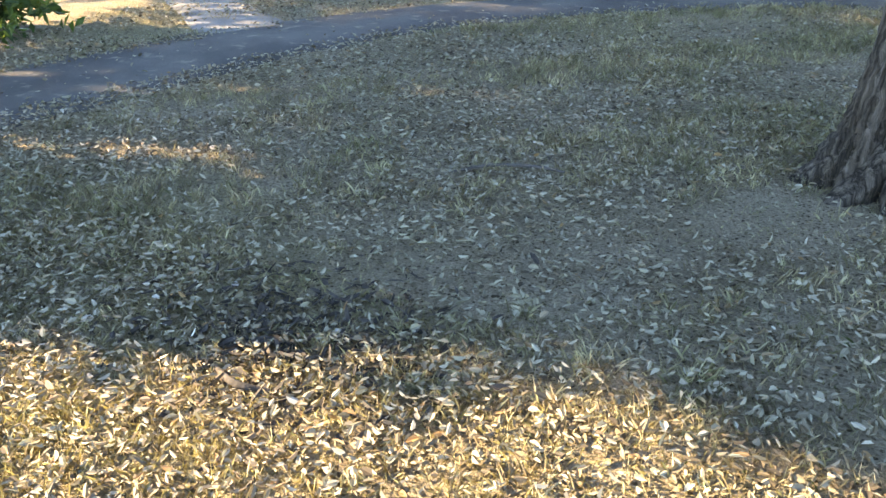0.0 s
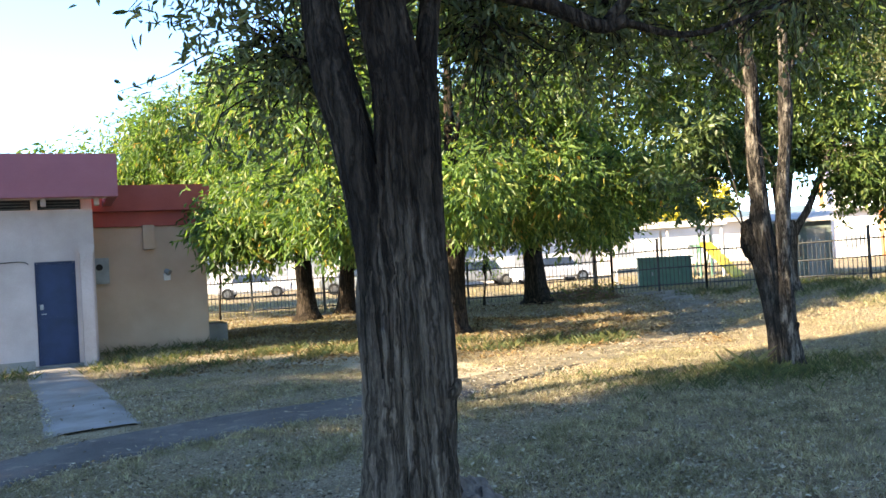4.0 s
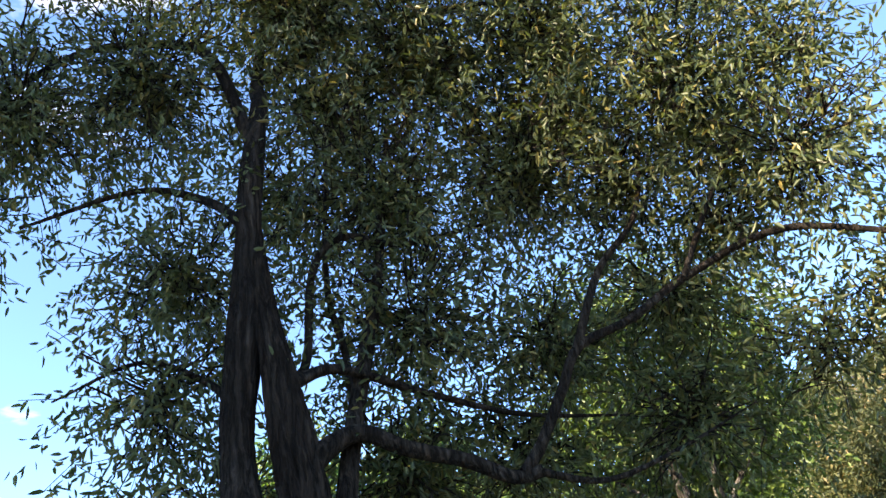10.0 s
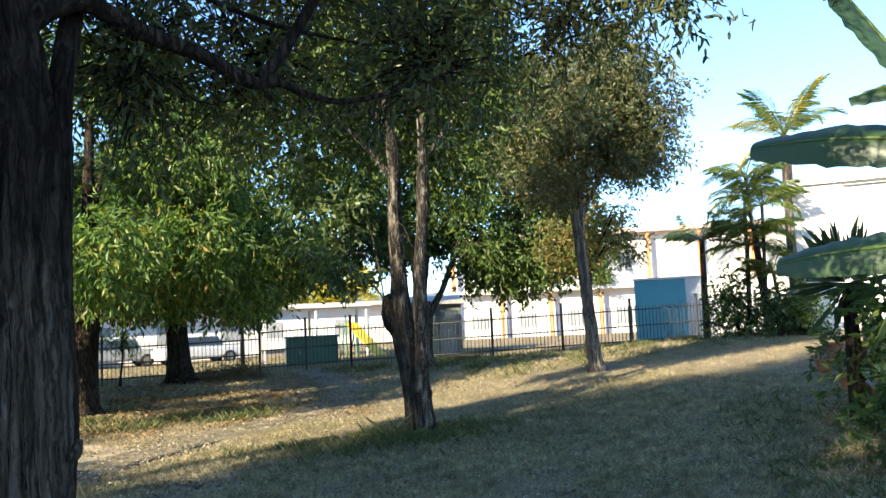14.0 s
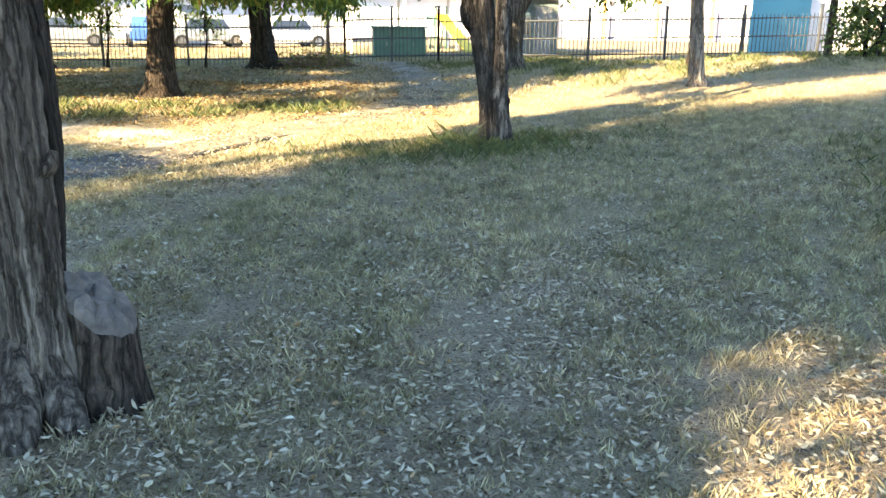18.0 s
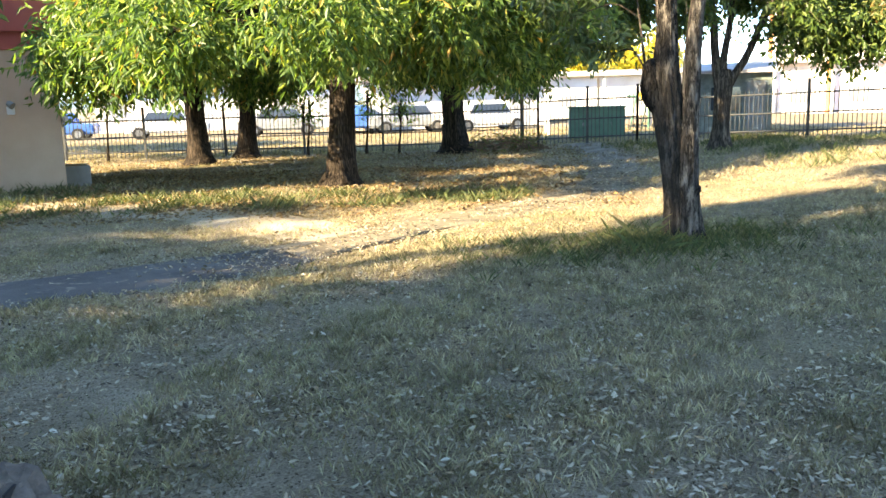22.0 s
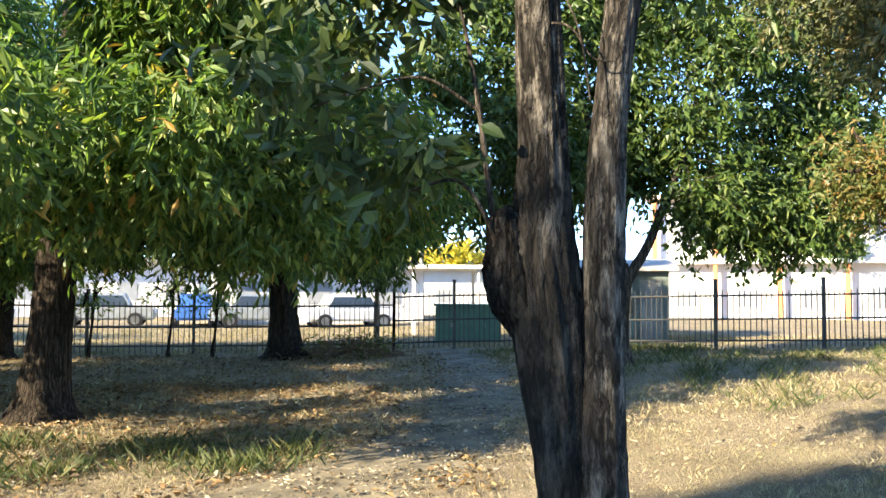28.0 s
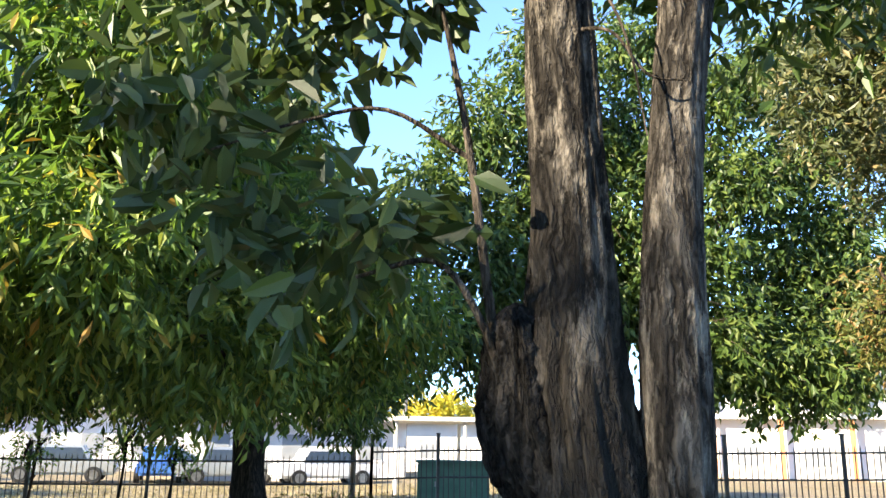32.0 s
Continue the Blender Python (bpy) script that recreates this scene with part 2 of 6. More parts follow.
MAT = dict(
    ground=ground_mat(), asphalt=asphalt_mat(),
    concrete=plain("old_concrete", (0.26, 0.25, 0.23), (0.16, 0.145, 0.12), 1.6, 0.9),
    dust=plain("trodden_dust", (0.1, 0.084, 0.055), (0.25, 0.21, 0.14), 2.4, 0.95, 0.5, grain=26),
    sand=plain("pale_dirt", (0.42, 0.35, 0.25), (0.27, 0.21, 0.14), 1.5, 0.95, 0.4, grain=30),
    bark_grey=bark("grey_bark", (0.15, 0.12, 0.092), (0.26, 0.215, 0.17), 0.0, 17, 0.0, 0.07, backlit=1.8),
    # darker copy of the near tree's bark, coloured as backlit against the sky
    bark_backlit=bark("backlit_upper_bark", (0.035, 0.027, 0.021), (0.085, 0.066, 0.05), 0.2, 15),
    bark_sooty=bark("charred_flaking_bark", (0.04, 0.035, 0.03), (0.17, 0.15, 0.125), 0.55, 17, 0.9, 0.22, charred=1.7),
    bark_char=bark("charred_bark", (0.032, 0.029, 0.026), (0.095, 0.084, 0.073), 0.3, 20, 0.35, 0.4),
    bark_flaky=bark("flaking_pale_bark", (0.065, 0.056, 0.048), (0.19, 0.168, 0.14), 0.25, 16, 0.8, 0.2),
    bark_brown=bark("brown_bark", (0.05, 0.038, 0.028), (0.13, 0.1, 0.075), 0.2),
    # sunlight on the bank tree's trunk put into a paler bark colour
    bark_sunlit=bark("sunlit_pale_bark", (0.24, 0.2, 0.16), (0.42, 0.36, 0.29), 0.0, 14),
    bark_pale=bark("pale_bark", (0.11, 0.09, 0.07), (0.27, 0.22, 0.175), 0.0, 14),
    cut=plain("weathered_cut_wood", (0.125, 0.105, 0.088), (0.06, 0.05, 0.042), 13, 0.9, 1.0),
    leaf_near=leaf_mat("narrow_leaves", [(0, (0.044, 0.06, 0.025)), (0.5, (0.085, 0.103, 0.042)), (0.9, (0.14, 0.148, 0.06)), (1, (0.23, 0.17, 0.055))], 0.38),
    leaf_lime=leaf_mat("lime_leaves", [(0, (0.045, 0.09, 0.03)), (0.45, (0.1, 0.175, 0.048)), (0.82, (0.19, 0.275, 0.075)), (0.965, (0.32, 0.35, 0.1)), (1, (0.38, 0.2, 0.05))], 0.5),
    leaf_deep=leaf_mat("deep_green_leaves", [(0, (0.03, 0.06, 0.018)), (0.6, (0.075, 0.125, 0.03)), (1, (0.16, 0.2, 0.05))], 0.38),
    leaf_drab=leaf_mat("drab_leaves", [(0, (0.045, 0.058, 0.028)), (0.5, (0.1, 0.115, 0.052)), (0.9, (0.18, 0.175, 0.085)), (1, (0.28, 0.2, 0.1))], 0.35),
    leaf_broad=leaf_mat("broad_leaves", [(0, (0.035, 0.06, 0.022)), (0.6, (0.065, 0.1, 0.035)), (1, (0.13, 0.16, 0.05))], 0.3, 0.45),
    leaf_rust=leaf_mat("rusty_leaves", [(0, (0.06, 0.09, 0.03)), (0.45, (0.13, 0.14, 0.04)), (0.8, (0.19, 0.15, 0.05)), (1, (0.25, 0.13, 0.045))], 0.35),
    leaf_gold=leaf_mat("golden_blossom", [(0, (0.35, 0.28, 0.03)), (0.7, (0.6, 0.48, 0.05)), (1, (0.3, 0.32, 0.06))], 0.3),
    leaf_orange=leaf_mat("orange_blossom", [(0, (0.35, 0.14, 0.05)), (0.6, (0.45, 0.2, 0.08)), (1, (0.2, 0.22, 0.07))], 0.3),
    palm=leaf_mat("palm_fronds", [(0, (0.06, 0.10, 0.03)), (0.7, (0.12, 0.17, 0.045)), (1, (0.3, 0.26, 0.06))], 0.35, 0.4),
    palm_dark=leaf_mat("dark_palm_fronds", [(0, (0.025, 0.05, 0.022)), (1, (0.07, 0.11, 0.04))], 0.25, 0.4),
    palm_gold=leaf_mat("yellowing_fronds", [(0, (0.45, 0.3, 0.04)), (1, (0.55, 0.42, 0.08))], 0.4, 0.4),
    banana=leaf_mat("banana_leaf", [(0, (0.025, 0.05, 0.024)), (1, (0.045, 0.085, 0.035))], 0.15, 0.4),
    litter=leaf_mat("fallen_leaves", [(0, (0.06, 0.043, 0.028)), (0.3, (0.17, 0.125, 0.082)), (0.55, (0.31, 0.255, 0.18)), (0.88, (0.43, 0.37, 0.28)), (0.94, (0.27, 0.145, 0.06)), (1, (0.54, 0.485, 0.4))], 0.1, 0.8),
    dead_leaf=leaf_mat("brown_dead_leaves", [(0, (0.07, 0.045, 0.025)), (0.5, (0.19, 0.115, 0.055)), (1, (0.33, 0.2, 0.09))], 0.15, 0.75),
    straw=leaf_mat("dry_grass", [(0, (0.34, 0.27, 0.155)), (0.4, (0.5, 0.41, 0.25)), (0.85, (0.66, 0.56, 0.37)), (1, (0.28, 0.26, 0.12))], 0.2, 0.75, 0.55),
    green_grass=leaf_mat("green_grass", [(0, (0.05, 0.075, 0.025)), (0.6, (0.1, 0.13, 0.04)), (1, (0.24, 0.21, 0.09))], 0.3, 0.6, 0.3),
    ash=plain("charred_debris", (0.03, 0.026, 0.022), (0.09, 0.075, 0.06), 20, 0.95, 0.5),
    wall_pale=plain("pale_pink_plaster", (0.52, 0.43, 0.4), (0.41, 0.33, 0.295), 1.1, 0.9, 0.2),
    wall_tan=plain("tan_plaster", (0.5, 0.35, 0.25), (0.42, 0.28, 0.19), 0.9, 0.9, 0.25),
    mauve=plain("mauve_parapet_paint", (0.36, 0.13, 0.15), (0.3, 0.105, 0.12), 1.0, 0.85, 0.15),
    red=plain("brick_red_paint", (0.42, 0.1, 0.075), (0.34, 0.075, 0.06), 1.2, 0.85, 0.15),
    blue=plain("navy_door_paint", (0.011, 0.03, 0.085), (0.008, 0.022, 0.06), 3, 0.5, 0.1),
    grey_metal=plain("grey_enamel", (0.3, 0.31, 0.3), (0.22, 0.23, 0.23), 5, 0.5, 0.05, 0.3),
    steel=plain("dull_steel", (0.35, 0.35, 0.34), (0.2, 0.2, 0.2), 8, 0.4, 0.05, 0.9),
    black=plain("black_void", (0.012, 0.012, 0.013), (0.02, 0.02, 0.02), 5, 0.9),
    fence=plain("dark_fence_steel", (0.05, 0.055, 0.055), (0.1, 0.1, 0.095), 6, 0.55, 0.05, 0.5),
    fence_pale=plain("grey_green_fence_steel", (0.2, 0.24, 0.22), (0.13, 0.16, 0.15), 6, 0.55, 0.05, 0.4),
    green_box=plain("green_enamel", (0.10, 0.22, 0.15), (0.07, 0.17, 0.12), 3, 0.5, 0.05),
    white=plain("white_plaster", (0.7, 0.68, 0.66), (0.6, 0.58, 0.55), 0.8, 0.85, 0.1),
    peach=plain("peach_plaster", (0.74, 0.55, 0.46), (0.66, 0.47, 0.38), 0.8, 0.85, 0.1),
    orange=plain("orange_column_paint", (0.6, 0.24, 0.1), (0.52, 0.19, 0.08), 2, 0.8, 0.1),
    teal=plain("teal_wall_paint", (0.1, 0.36, 0.4), (0.08, 0.3, 0.34), 1, 0.8, 0.1),
    roof=plain("grey_roof_sheet", (0.4, 0.38, 0.36), (0.3, 0.28, 0.26), 1, 0.8, 0.1),
    yellow=plain("yellow_plastic", (0.65, 0.5, 0.06), (0.6, 0.44, 0.05), 2, 0.4, 0.02),
    clay=plain("terracotta", (0.42, 0.15, 0.08), (0.34, 0.11, 0.06), 5, 0.85, 0.2),
    stone=plain("pale_stone", (0.5, 0.46, 0.4), (0.36, 0.32, 0.27), 6, 0.9, 0.4),
    wood=plain("grey_brown_wood", (0.22, 0.14, 0.085), (0.13, 0.085, 0.055), 10, 0.9, 0.4),
    car_white=plain("white_car_paint", (0.75, 0.75, 0.75), (0.7, 0.7, 0.7), 1, 0.25, 0.0, 0, 0.5),
    car_blue=plain("blue_car_paint", (0.05, 0.14, 0.4), (0.04, 0.12, 0.34), 1, 0.25, 0.0, 0, 0.5),
    car_silver=plain("silver_car_paint", (0.45, 0.47, 0.48), (0.4, 0.42, 0.43), 1, 0.25, 0.0, 0.5, 0.5),
    tyre=plain("tyre_rubber", (0.02, 0.02, 0.02), (0.03, 0.03, 0.03), 5, 0.9),
    glass=plain("dark_window_glass", (0.03, 0.04, 0.05), (0.04, 0.05, 0.06), 2, 0.08, 0, 0, 0.6),
    # glass lightened to give the far houses a washed-out, low contrast
    far_glass=plain("pale_far_window_glass", (0.22, 0.24, 0.26), (0.3, 0.31, 0.32), 2, 0.3, 0, 0, 0.5),
    # distance haze is put into the ridge's blue-green colour
    hill=plain("haze_tinted_hillside", (0.11, 0.17, 0.2), (0.15, 0.2, 0.2), 0.01, 0.95, 0, grain=0.05),
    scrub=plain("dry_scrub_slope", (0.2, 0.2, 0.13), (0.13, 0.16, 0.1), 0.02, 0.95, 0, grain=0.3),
)

# ---- building blocks ----
rng = np.random.default_rng(7)


def fast_mesh(name, verts, faces, mat, smooth=False):
    verts, faces = np.asarray(verts, np.float32).reshape(-1, 3), np.asarray(faces, np.int32)
    me = bpy.data.meshes.new(name)
    n, k = faces.shape
    me.vertices.add(len(verts))
    me.vertices.foreach_set("co", verts.ravel())
    me.loops.add(n * k)
    me.loops.foreach_set("vertex_index", faces.ravel())
    me.polygons.add(n)
    me.polygons.foreach_set("loop_start", np.arange(0, n * k, k, dtype=np.int32))
    me.polygons.foreach_set("use_smooth", np.full(n, smooth))
    me.materials.append(mat)
    me.update(calc_edges=True)
    return me


def hang(name, me, parent=None, label="", at=None):
    ob = new(name, me)
    if at is not None:
        ob.matrix_basis = at
    if parent:
        ob.parent = parent
    if label:
        tagged(ob, label)
    return ob


def part(name, bm, mat, parent=None, label="", smooth=False):
    """Links a bmesh as one mesh object under a thing or a part."""
    me = bpy.data.meshes.new(name)
    if smooth:
        for f in bm.faces:
            f.smooth = True
    bm.to_mesh(me)
    bm.free()
    me.materials.append(MAT[mat])
    return hang(name, me, parent, label)


def thing(name, at=(0, 0, 0), label="", category="", group="", turn=0, kind=""):
    ob = new(name)
    ob.empty_display_size = 0.2
    ob.matrix_basis = pose(*at, 0, 0, turn)
    return tagged(ob, label, category, group, kind)


def block(x0, y0, z0, x1, y1, z1, bevel=0.0, bm=None):
    bm = bm or bmesh.new()
    r = bmesh.ops.create_cube(bm, size=1)["verts"]
    for v in r:
        v.co = ((x0 + x1) / 2 + v.co.x * (x1 - x0), (y0 + y1) / 2 + v.co.y * (y1 - y0), (z0 + z1) / 2 + v.co.z * (z1 - z0))
    if bevel:
        es = list({e for v in r for e in v.link_edges})
        bmesh.ops.bevel(bm, geom=es, offset=bevel, segments=2, affect="EDGES")
    return bm


def rod(p, q, r0, r1=None, sides=10, bm=None):
    bm = bm or bmesh.new()
    p, q = Vector(p), Vector(q)
    m = Matrix.Translation((p + q) / 2) @ (q - p).to_track_quat("Z", "Y").to_matrix().to_4x4()
    bmesh.ops.create_cone(bm, cap_ends=True, segments=sides, radius1=r0, radius2=r0 if r1 is None else r1, depth=(q - p).length, matrix=m)
    return bm


def smooth_line(pts, steps=6):
    """Points along a Catmull-Rom curve through pts (rows of any width)."""
    p = np.asarray(pts, float)
    if len(p) < 3:
        return np.array([p[0] + (p[-1] - p[0]) * t for t in np.linspace(0, 1, steps + 1)])
    e = np.vstack([2 * p[0] - p[1], p, 2 * p[-1] - p[-2]])
    out = []
    for i in range(1, len(e) - 2):
        for t in np.arange(steps) / steps:
            a, b, c, d = e[i - 1], e[i], e[i + 1], e[i + 2]
            out.append(0.5 * (2 * b + (c - a) * t + (2 * a - 5 * b + 4 * c - d) * t * t + (3 * b - a - 3 * c + d) * t ** 3))
    return np.array(out + [p[-1]])


def tube(pts, sides=12, steps=6, ridge=0.0, lobes=5, seed=0, close=True):
    """Verts and quads of a limb through rows of x, y, z, radius, with furrows round it."""
    line = smooth_line(pts, steps)
    c, r = line[:, :3], np.maximum(line[:, 3], 0.002)
    d = np.gradient(c, axis=0)
    d /= np.linalg.norm(d, axis=1)[:, None] + 1e-9
    ref = np.array([0.0, 1.0, 0.0]) if abs(d[0, 1]) < 0.8 else np.array([1.0, 0.0, 0.0])
    u = np.cross(d, ref)
    u /= np.linalg.norm(u, axis=1)[:, None]
    v = np.cross(d, u)
    a = np.linspace(0, 2 * np.pi, sides, endpoint=False)
    k = np.random.default_rng(seed)
    f1, f2, f3 = k.uniform(0, 6.3, 3)
    along = np.arange(len(c))[:, None] / max(steps, 1)
    prof = 1 + ridge * (np.sin(lobes * a + f1 + 0.5 * along) * 0.5 + np.sin((2 * lobes + 1) * a + f2 - 0.7 * along) * 0.3 + np.sin(3 * a + f3 + 0.9 * along) * 0.5)
    if sides > 30:
        z = np.concatenate([[0], np.cumsum(np.linalg.norm(np.diff(c, axis=0), axis=1))])[:, None]
        fur = np.zeros((len(c), sides))
        for q in range(14):
            w = k.integers(6, 22)
            fur += np.abs(np.sin(0.5 * w * a[None] + k.uniform(0, 6) + 1.2 * np.sin(z * k.uniform(0.5, 2.5) + k.uniform(0, 6)))) * k.uniform(0.3, 1) * (0.6 + 0.4 * np.sin(z * k.uniform(2, 6) + q))
        prof = prof + ridge * 0.9 * (fur - fur.mean()) / (fur.std() + 1e-6)
    prof = prof + ridge * 0.25 * k.standard_normal((len(c), sides))
    ring = c[:, None, :] + (r[:, None] * prof)[:, :, None] * (np.cos(a)[None, :, None] * u[:, None, :] + np.sin(a)[None, :, None] * v[:, None, :])
    n, m = len(c), sides
    i, j = np.meshgrid(np.arange(n - 1), np.arange(m), indexing="ij")
    q = np.stack([i * m + j, i * m + (j + 1) % m, (i + 1) * m + (j + 1) % m, (i + 1) * m + j], -1).reshape(-1, 4)
    return ring.reshape(-1, 3), q


def joined(pieces):
    vs, fs, o = [], [], 0
    for v, f in pieces:
        vs.append(v)
        fs.append(f + o)
        o += len(v)
    return np.vstack(vs), np.vstack(fs)


def unit(v):
    return v / (np.linalg.norm(v, axis=-1, keepdims=True) + 1e-9)


def leaf_faces(base, way, side, length, width, fine=False, fold=0.25):
    """Folded leaf blades: base points, ways, side hints, lengths and widths. Returns verts and triangles."""
    n = len(base)
    way = unit(way)
    s = unit(side - (side * way).sum(1)[:, None] * way)
    up = np.cross(way, s)
    L, W = length[:, None], width[:, None]
    if fine:
        v = np.stack([base, base + way * L * 0.3 + s * W * 0.5 + up * W * fold, base + way * L * 0.7 + s * W * 0.42 + up * W * fold * 0.6,
                      base + way * L - up * L * 0.08, base + way * L * 0.7 - s * W * 0.42 + up * W * fold * 0.6, base + way * L * 0.3 - s * W * 0.5 + up * W * fold], 1)
        t = np.array([[0, 1, 2], [0, 2, 3], [0, 3, 4], [0, 4, 5]])
    else:
        v = np.stack([base, base + way * L * 0.45 + s * W * 0.5 + up * W * fold, base + way * L, base + way * L * 0.45 - s * W * 0.5 + up * W * fold], 1)
        t = np.array([[0, 1, 2], [0, 2, 3]])
    k = v.shape[1]
    return v.reshape(-1, 3), (t[None] + (np.arange(n) * k)[:, None, None]).reshape(-1, 3)


def sprays(centres, radii, twigs, per=9, length=0.11, width=0.04, reach=0.35, droop=0.5, seed=1, fine=False, shell=0.55, gaps=()):
    """Leaves on short twigs scattered through ellipsoid clumps. Returns leaf verts and triangles, and twig ends."""
    k = np.random.default_rng(seed)
    centres, radii = np.asarray(centres, float), np.asarray(radii, float)
    if radii.ndim == 1:
        radii = np.repeat(radii[:, None], 3, 1)
    vol = radii.prod(1) ** 0.75
    pick = k.choice(len(centres), twigs, p=vol / vol.sum())
    d = unit(k.standard_normal((twigs, 3)))
    rad = (shell + (1 - shell) * k.random(twigs)) ** 0.7 * k.uniform(0.75, 1.15, twigs)
    inner = k.random(twigs) < 0.3
    rad[inner] *= k.random(inner.sum())
    p = centres[pick] + d * radii[pick] * rad[:, None]
    w = unit(d + k.standard_normal((twigs, 3)) * 0.6 + np.array([0, 0, -droop]))
    # thin places cut in the crown to shape sun streaks on the lawn: sideways offset, half width, lowest and highest
    for off, half, lo, hi in gaps:
        across, rise = p[:, 1] * 0.914 - p[:, 0] * 0.407, p[:, 2] + 0.466 * (p[:, 0] * 0.914 + p[:, 1] * 0.407)
        keep = (abs(across - off) > half) | (rise < lo) | (rise > hi)
        p, w = p[keep], w[keep]
    twigs = len(p)
    along = np.tile((np.arange(per) + 0.5) / per, twigs)
    p2, w2 = np.repeat(p, per, 0), np.repeat(w, per, 0)
    base = p2 + w2 * along[:, None] * reach + k.standard_normal((twigs * per, 3)) * 0.03
    sidev = unit(np.cross(w2, k.standard_normal((twigs * per, 3))))
    way = unit(w2 * 0.55 + sidev * 0.8 + np.array([0, 0, -droop * 0.7]) + k.standard_normal((twigs * per, 3)) * 0.25)
    ln = length * k.uniform(0.6, 1.25, twigs * per)
    v, f = leaf_faces(base, way, k.standard_normal((twigs * per, 3)), ln, width * k.uniform(0.75, 1.2, twigs * per), fine)
    return v, f, p, w


# ---- ground and paths ----
def bump01(t):
    t = np.clip(t, 0, 1)
    return t * t * (3 - 2 * t)


def gz(x, y):
    """Height of the ground: flat by the path, a bank that climbs towards the garden house."""
    x, y = np.asarray(x, float), np.asarray(y, float)
    s = np.logaddexp(0, (x - 4.6) * 1.2) / 1.2
    bank = 1.0 * np.tanh(0.085 * s / 1.0)
    bank = bank * (1 - 0.62 * bump01((y - 17) / 9)) * (1 - bump01((np.hypot(x, y) - 60) / 80))
    rough = 0.03 * np.sin(0.9 * x + 0.4 * y) * np.sin(0.7 * y - 0.3 * x) + 0.012 * np.sin(2.9 * x + 1.1) * np.sin(2.3 * y)
    return bank + rough * (1 - bump01((np.hypot(x, y) - 20) / 30))


def ground_at(x, y):
    return float(gz(x, y))


def axis(lo, hi, step):
    near = np.arange(lo, hi + step / 2, step)
    far = np.array([1.5, 4, 9, 18, 35, 70, 140, 280, 600, 1400])
    return np.concatenate([lo - far[::-1], near, hi + far])


gx_, gy_ = axis(-16, 24, 0.22), axis(-10, 34, 0.22)
GX, GY = np.meshgrid(gx_, gy_, indexing="ij")
gi, gj = np.meshgrid(np.arange(len(gx_) - 1), np.arange(len(gy_) - 1), indexing="ij")
gn = len(gy_)
quads = np.stack([gi * gn + gj, (gi + 1) * gn + gj, (gi + 1) * gn + gj + 1, gi * gn + gj + 1], -1).reshape(-1, 4)
tagged(new("ground", fast_mesh("ground", np.stack([GX, GY, gz(GX, GY)], -1), quads, MAT["ground"], True)),
       "dry uneven lawn of straw, soil and leaf litter", "ground", kind="structure")

ASPHALT = smooth_line([(-5.9, -6), (-5.95, -2), (-5.85, 1), (-5.65, 3.2), (-5.25, 5.0), (-4.5, 7.0), (-3.3, 8.6), (-1.6, 9.75), (-0.1, 11.0),
                       (1.5, 12.7), (3.5, 14.6), (4.9, 17.0), (5.9, 20.5), (6.6, 24.0), (7.1, 28.6)], 10)


def strip(name, line, half, mat, label, category, lift=0.02, ragged=0.09, seed=0, parent=None):
    """A paved strip with crumbling edges laid on the ground."""
    k = np.random.default_rng(seed)
    d = unit(np.gradient(line, axis=0))
    nrm = np.stack([-d[:, 1], d[:, 0]], -1)
    cols = np.linspace(-1, 1, 7)
    h = np.asarray(half) if np.ndim(half) else np.full(len(line), half)
    wob = np.zeros((len(line), 2))
    for i, amp in ((9, 1.0), (4, 0.7), (2, 0.5)):
        raw = k.standard_normal((len(line) // i + 3, 2))
        pos = np.arange(len(line)) / i
        wob += amp * ragged * np.stack([np.interp(pos, np.arange(len(raw)), raw[:, c]) for c in (0, 1)], -1)
    off = cols[None] * h[:, None]
    off[:, 0] += wob[:, 0]
    off[:, -1] += wob[:, 1]
    P = line[:, None, :] + off[:, :, None] * nrm[:, None, :]
    crown = lift * (1 - cols ** 6)[None] - 0.006
    z = gz(P[..., 0], P[..., 1]) + crown
    n, m = P.shape[:2]
    i, j = np.meshgrid(np.arange(n - 1), np.arange(m - 1), indexing="ij")
    q = np.stack([i * m + j, i * m + j + 1, (i + 1) * m + j + 1, (i + 1) * m + j], -1).reshape(-1, 4)[:, ::-1]
    ob = new(name, fast_mesh(name, np.dstack([P, z]), q, MAT[mat], True))
    return tagged(ob, label, category, kind="structure")


PAVED = int(np.argmax(ASPHALT[:, 0] > -0.6))
strip("path", ASPHALT[:PAVED + 4], 0.66, "asphalt", "worn dark asphalt footpath with crumbling edges", "path", 0.03, 0.1, 3)
strip("dusty_path", ASPHALT[PAVED:], 0.62, "dust", "dusty trodden path leading on to the gate", "path", 0.022, 0.2, 4)
strip("side_path", smooth_line([(-5.3, 5.0), (-6.6, 5.6), (-8.2, 6.5), (-12, 8)], 8), 0.42, "concrete", "pale concrete path branching off the asphalt", "path", 0.022, 0.05, 5)
strip("dirt_track", smooth_line([(0.6, 11.9), (-0.6, 13.2), (-1.9, 14.4), (-3.6, 15.6), (-6, 17.2)], 8), 0.55, "sand", "bare sandy track worn across the grass", "path", 0.018, 0.16, 6)
strip("walkway", smooth_line([(-7.55, 15.9), (-6.5, 13.9), (-5.2, 11.6), (-3.95, 9.3)], 6), np.linspace(0.4, 0.5, 19), "concrete", "cracked concrete walkway from the door to the path", "path", 0.035, 0.03, 8)

# ---- utility building ----
BLD = thing("utility_building", (-7.78, 15.9, 0.0), "low plastered utility building with mauve and red parapets and navy door", "building", turn=24.5)
GB = -0.1


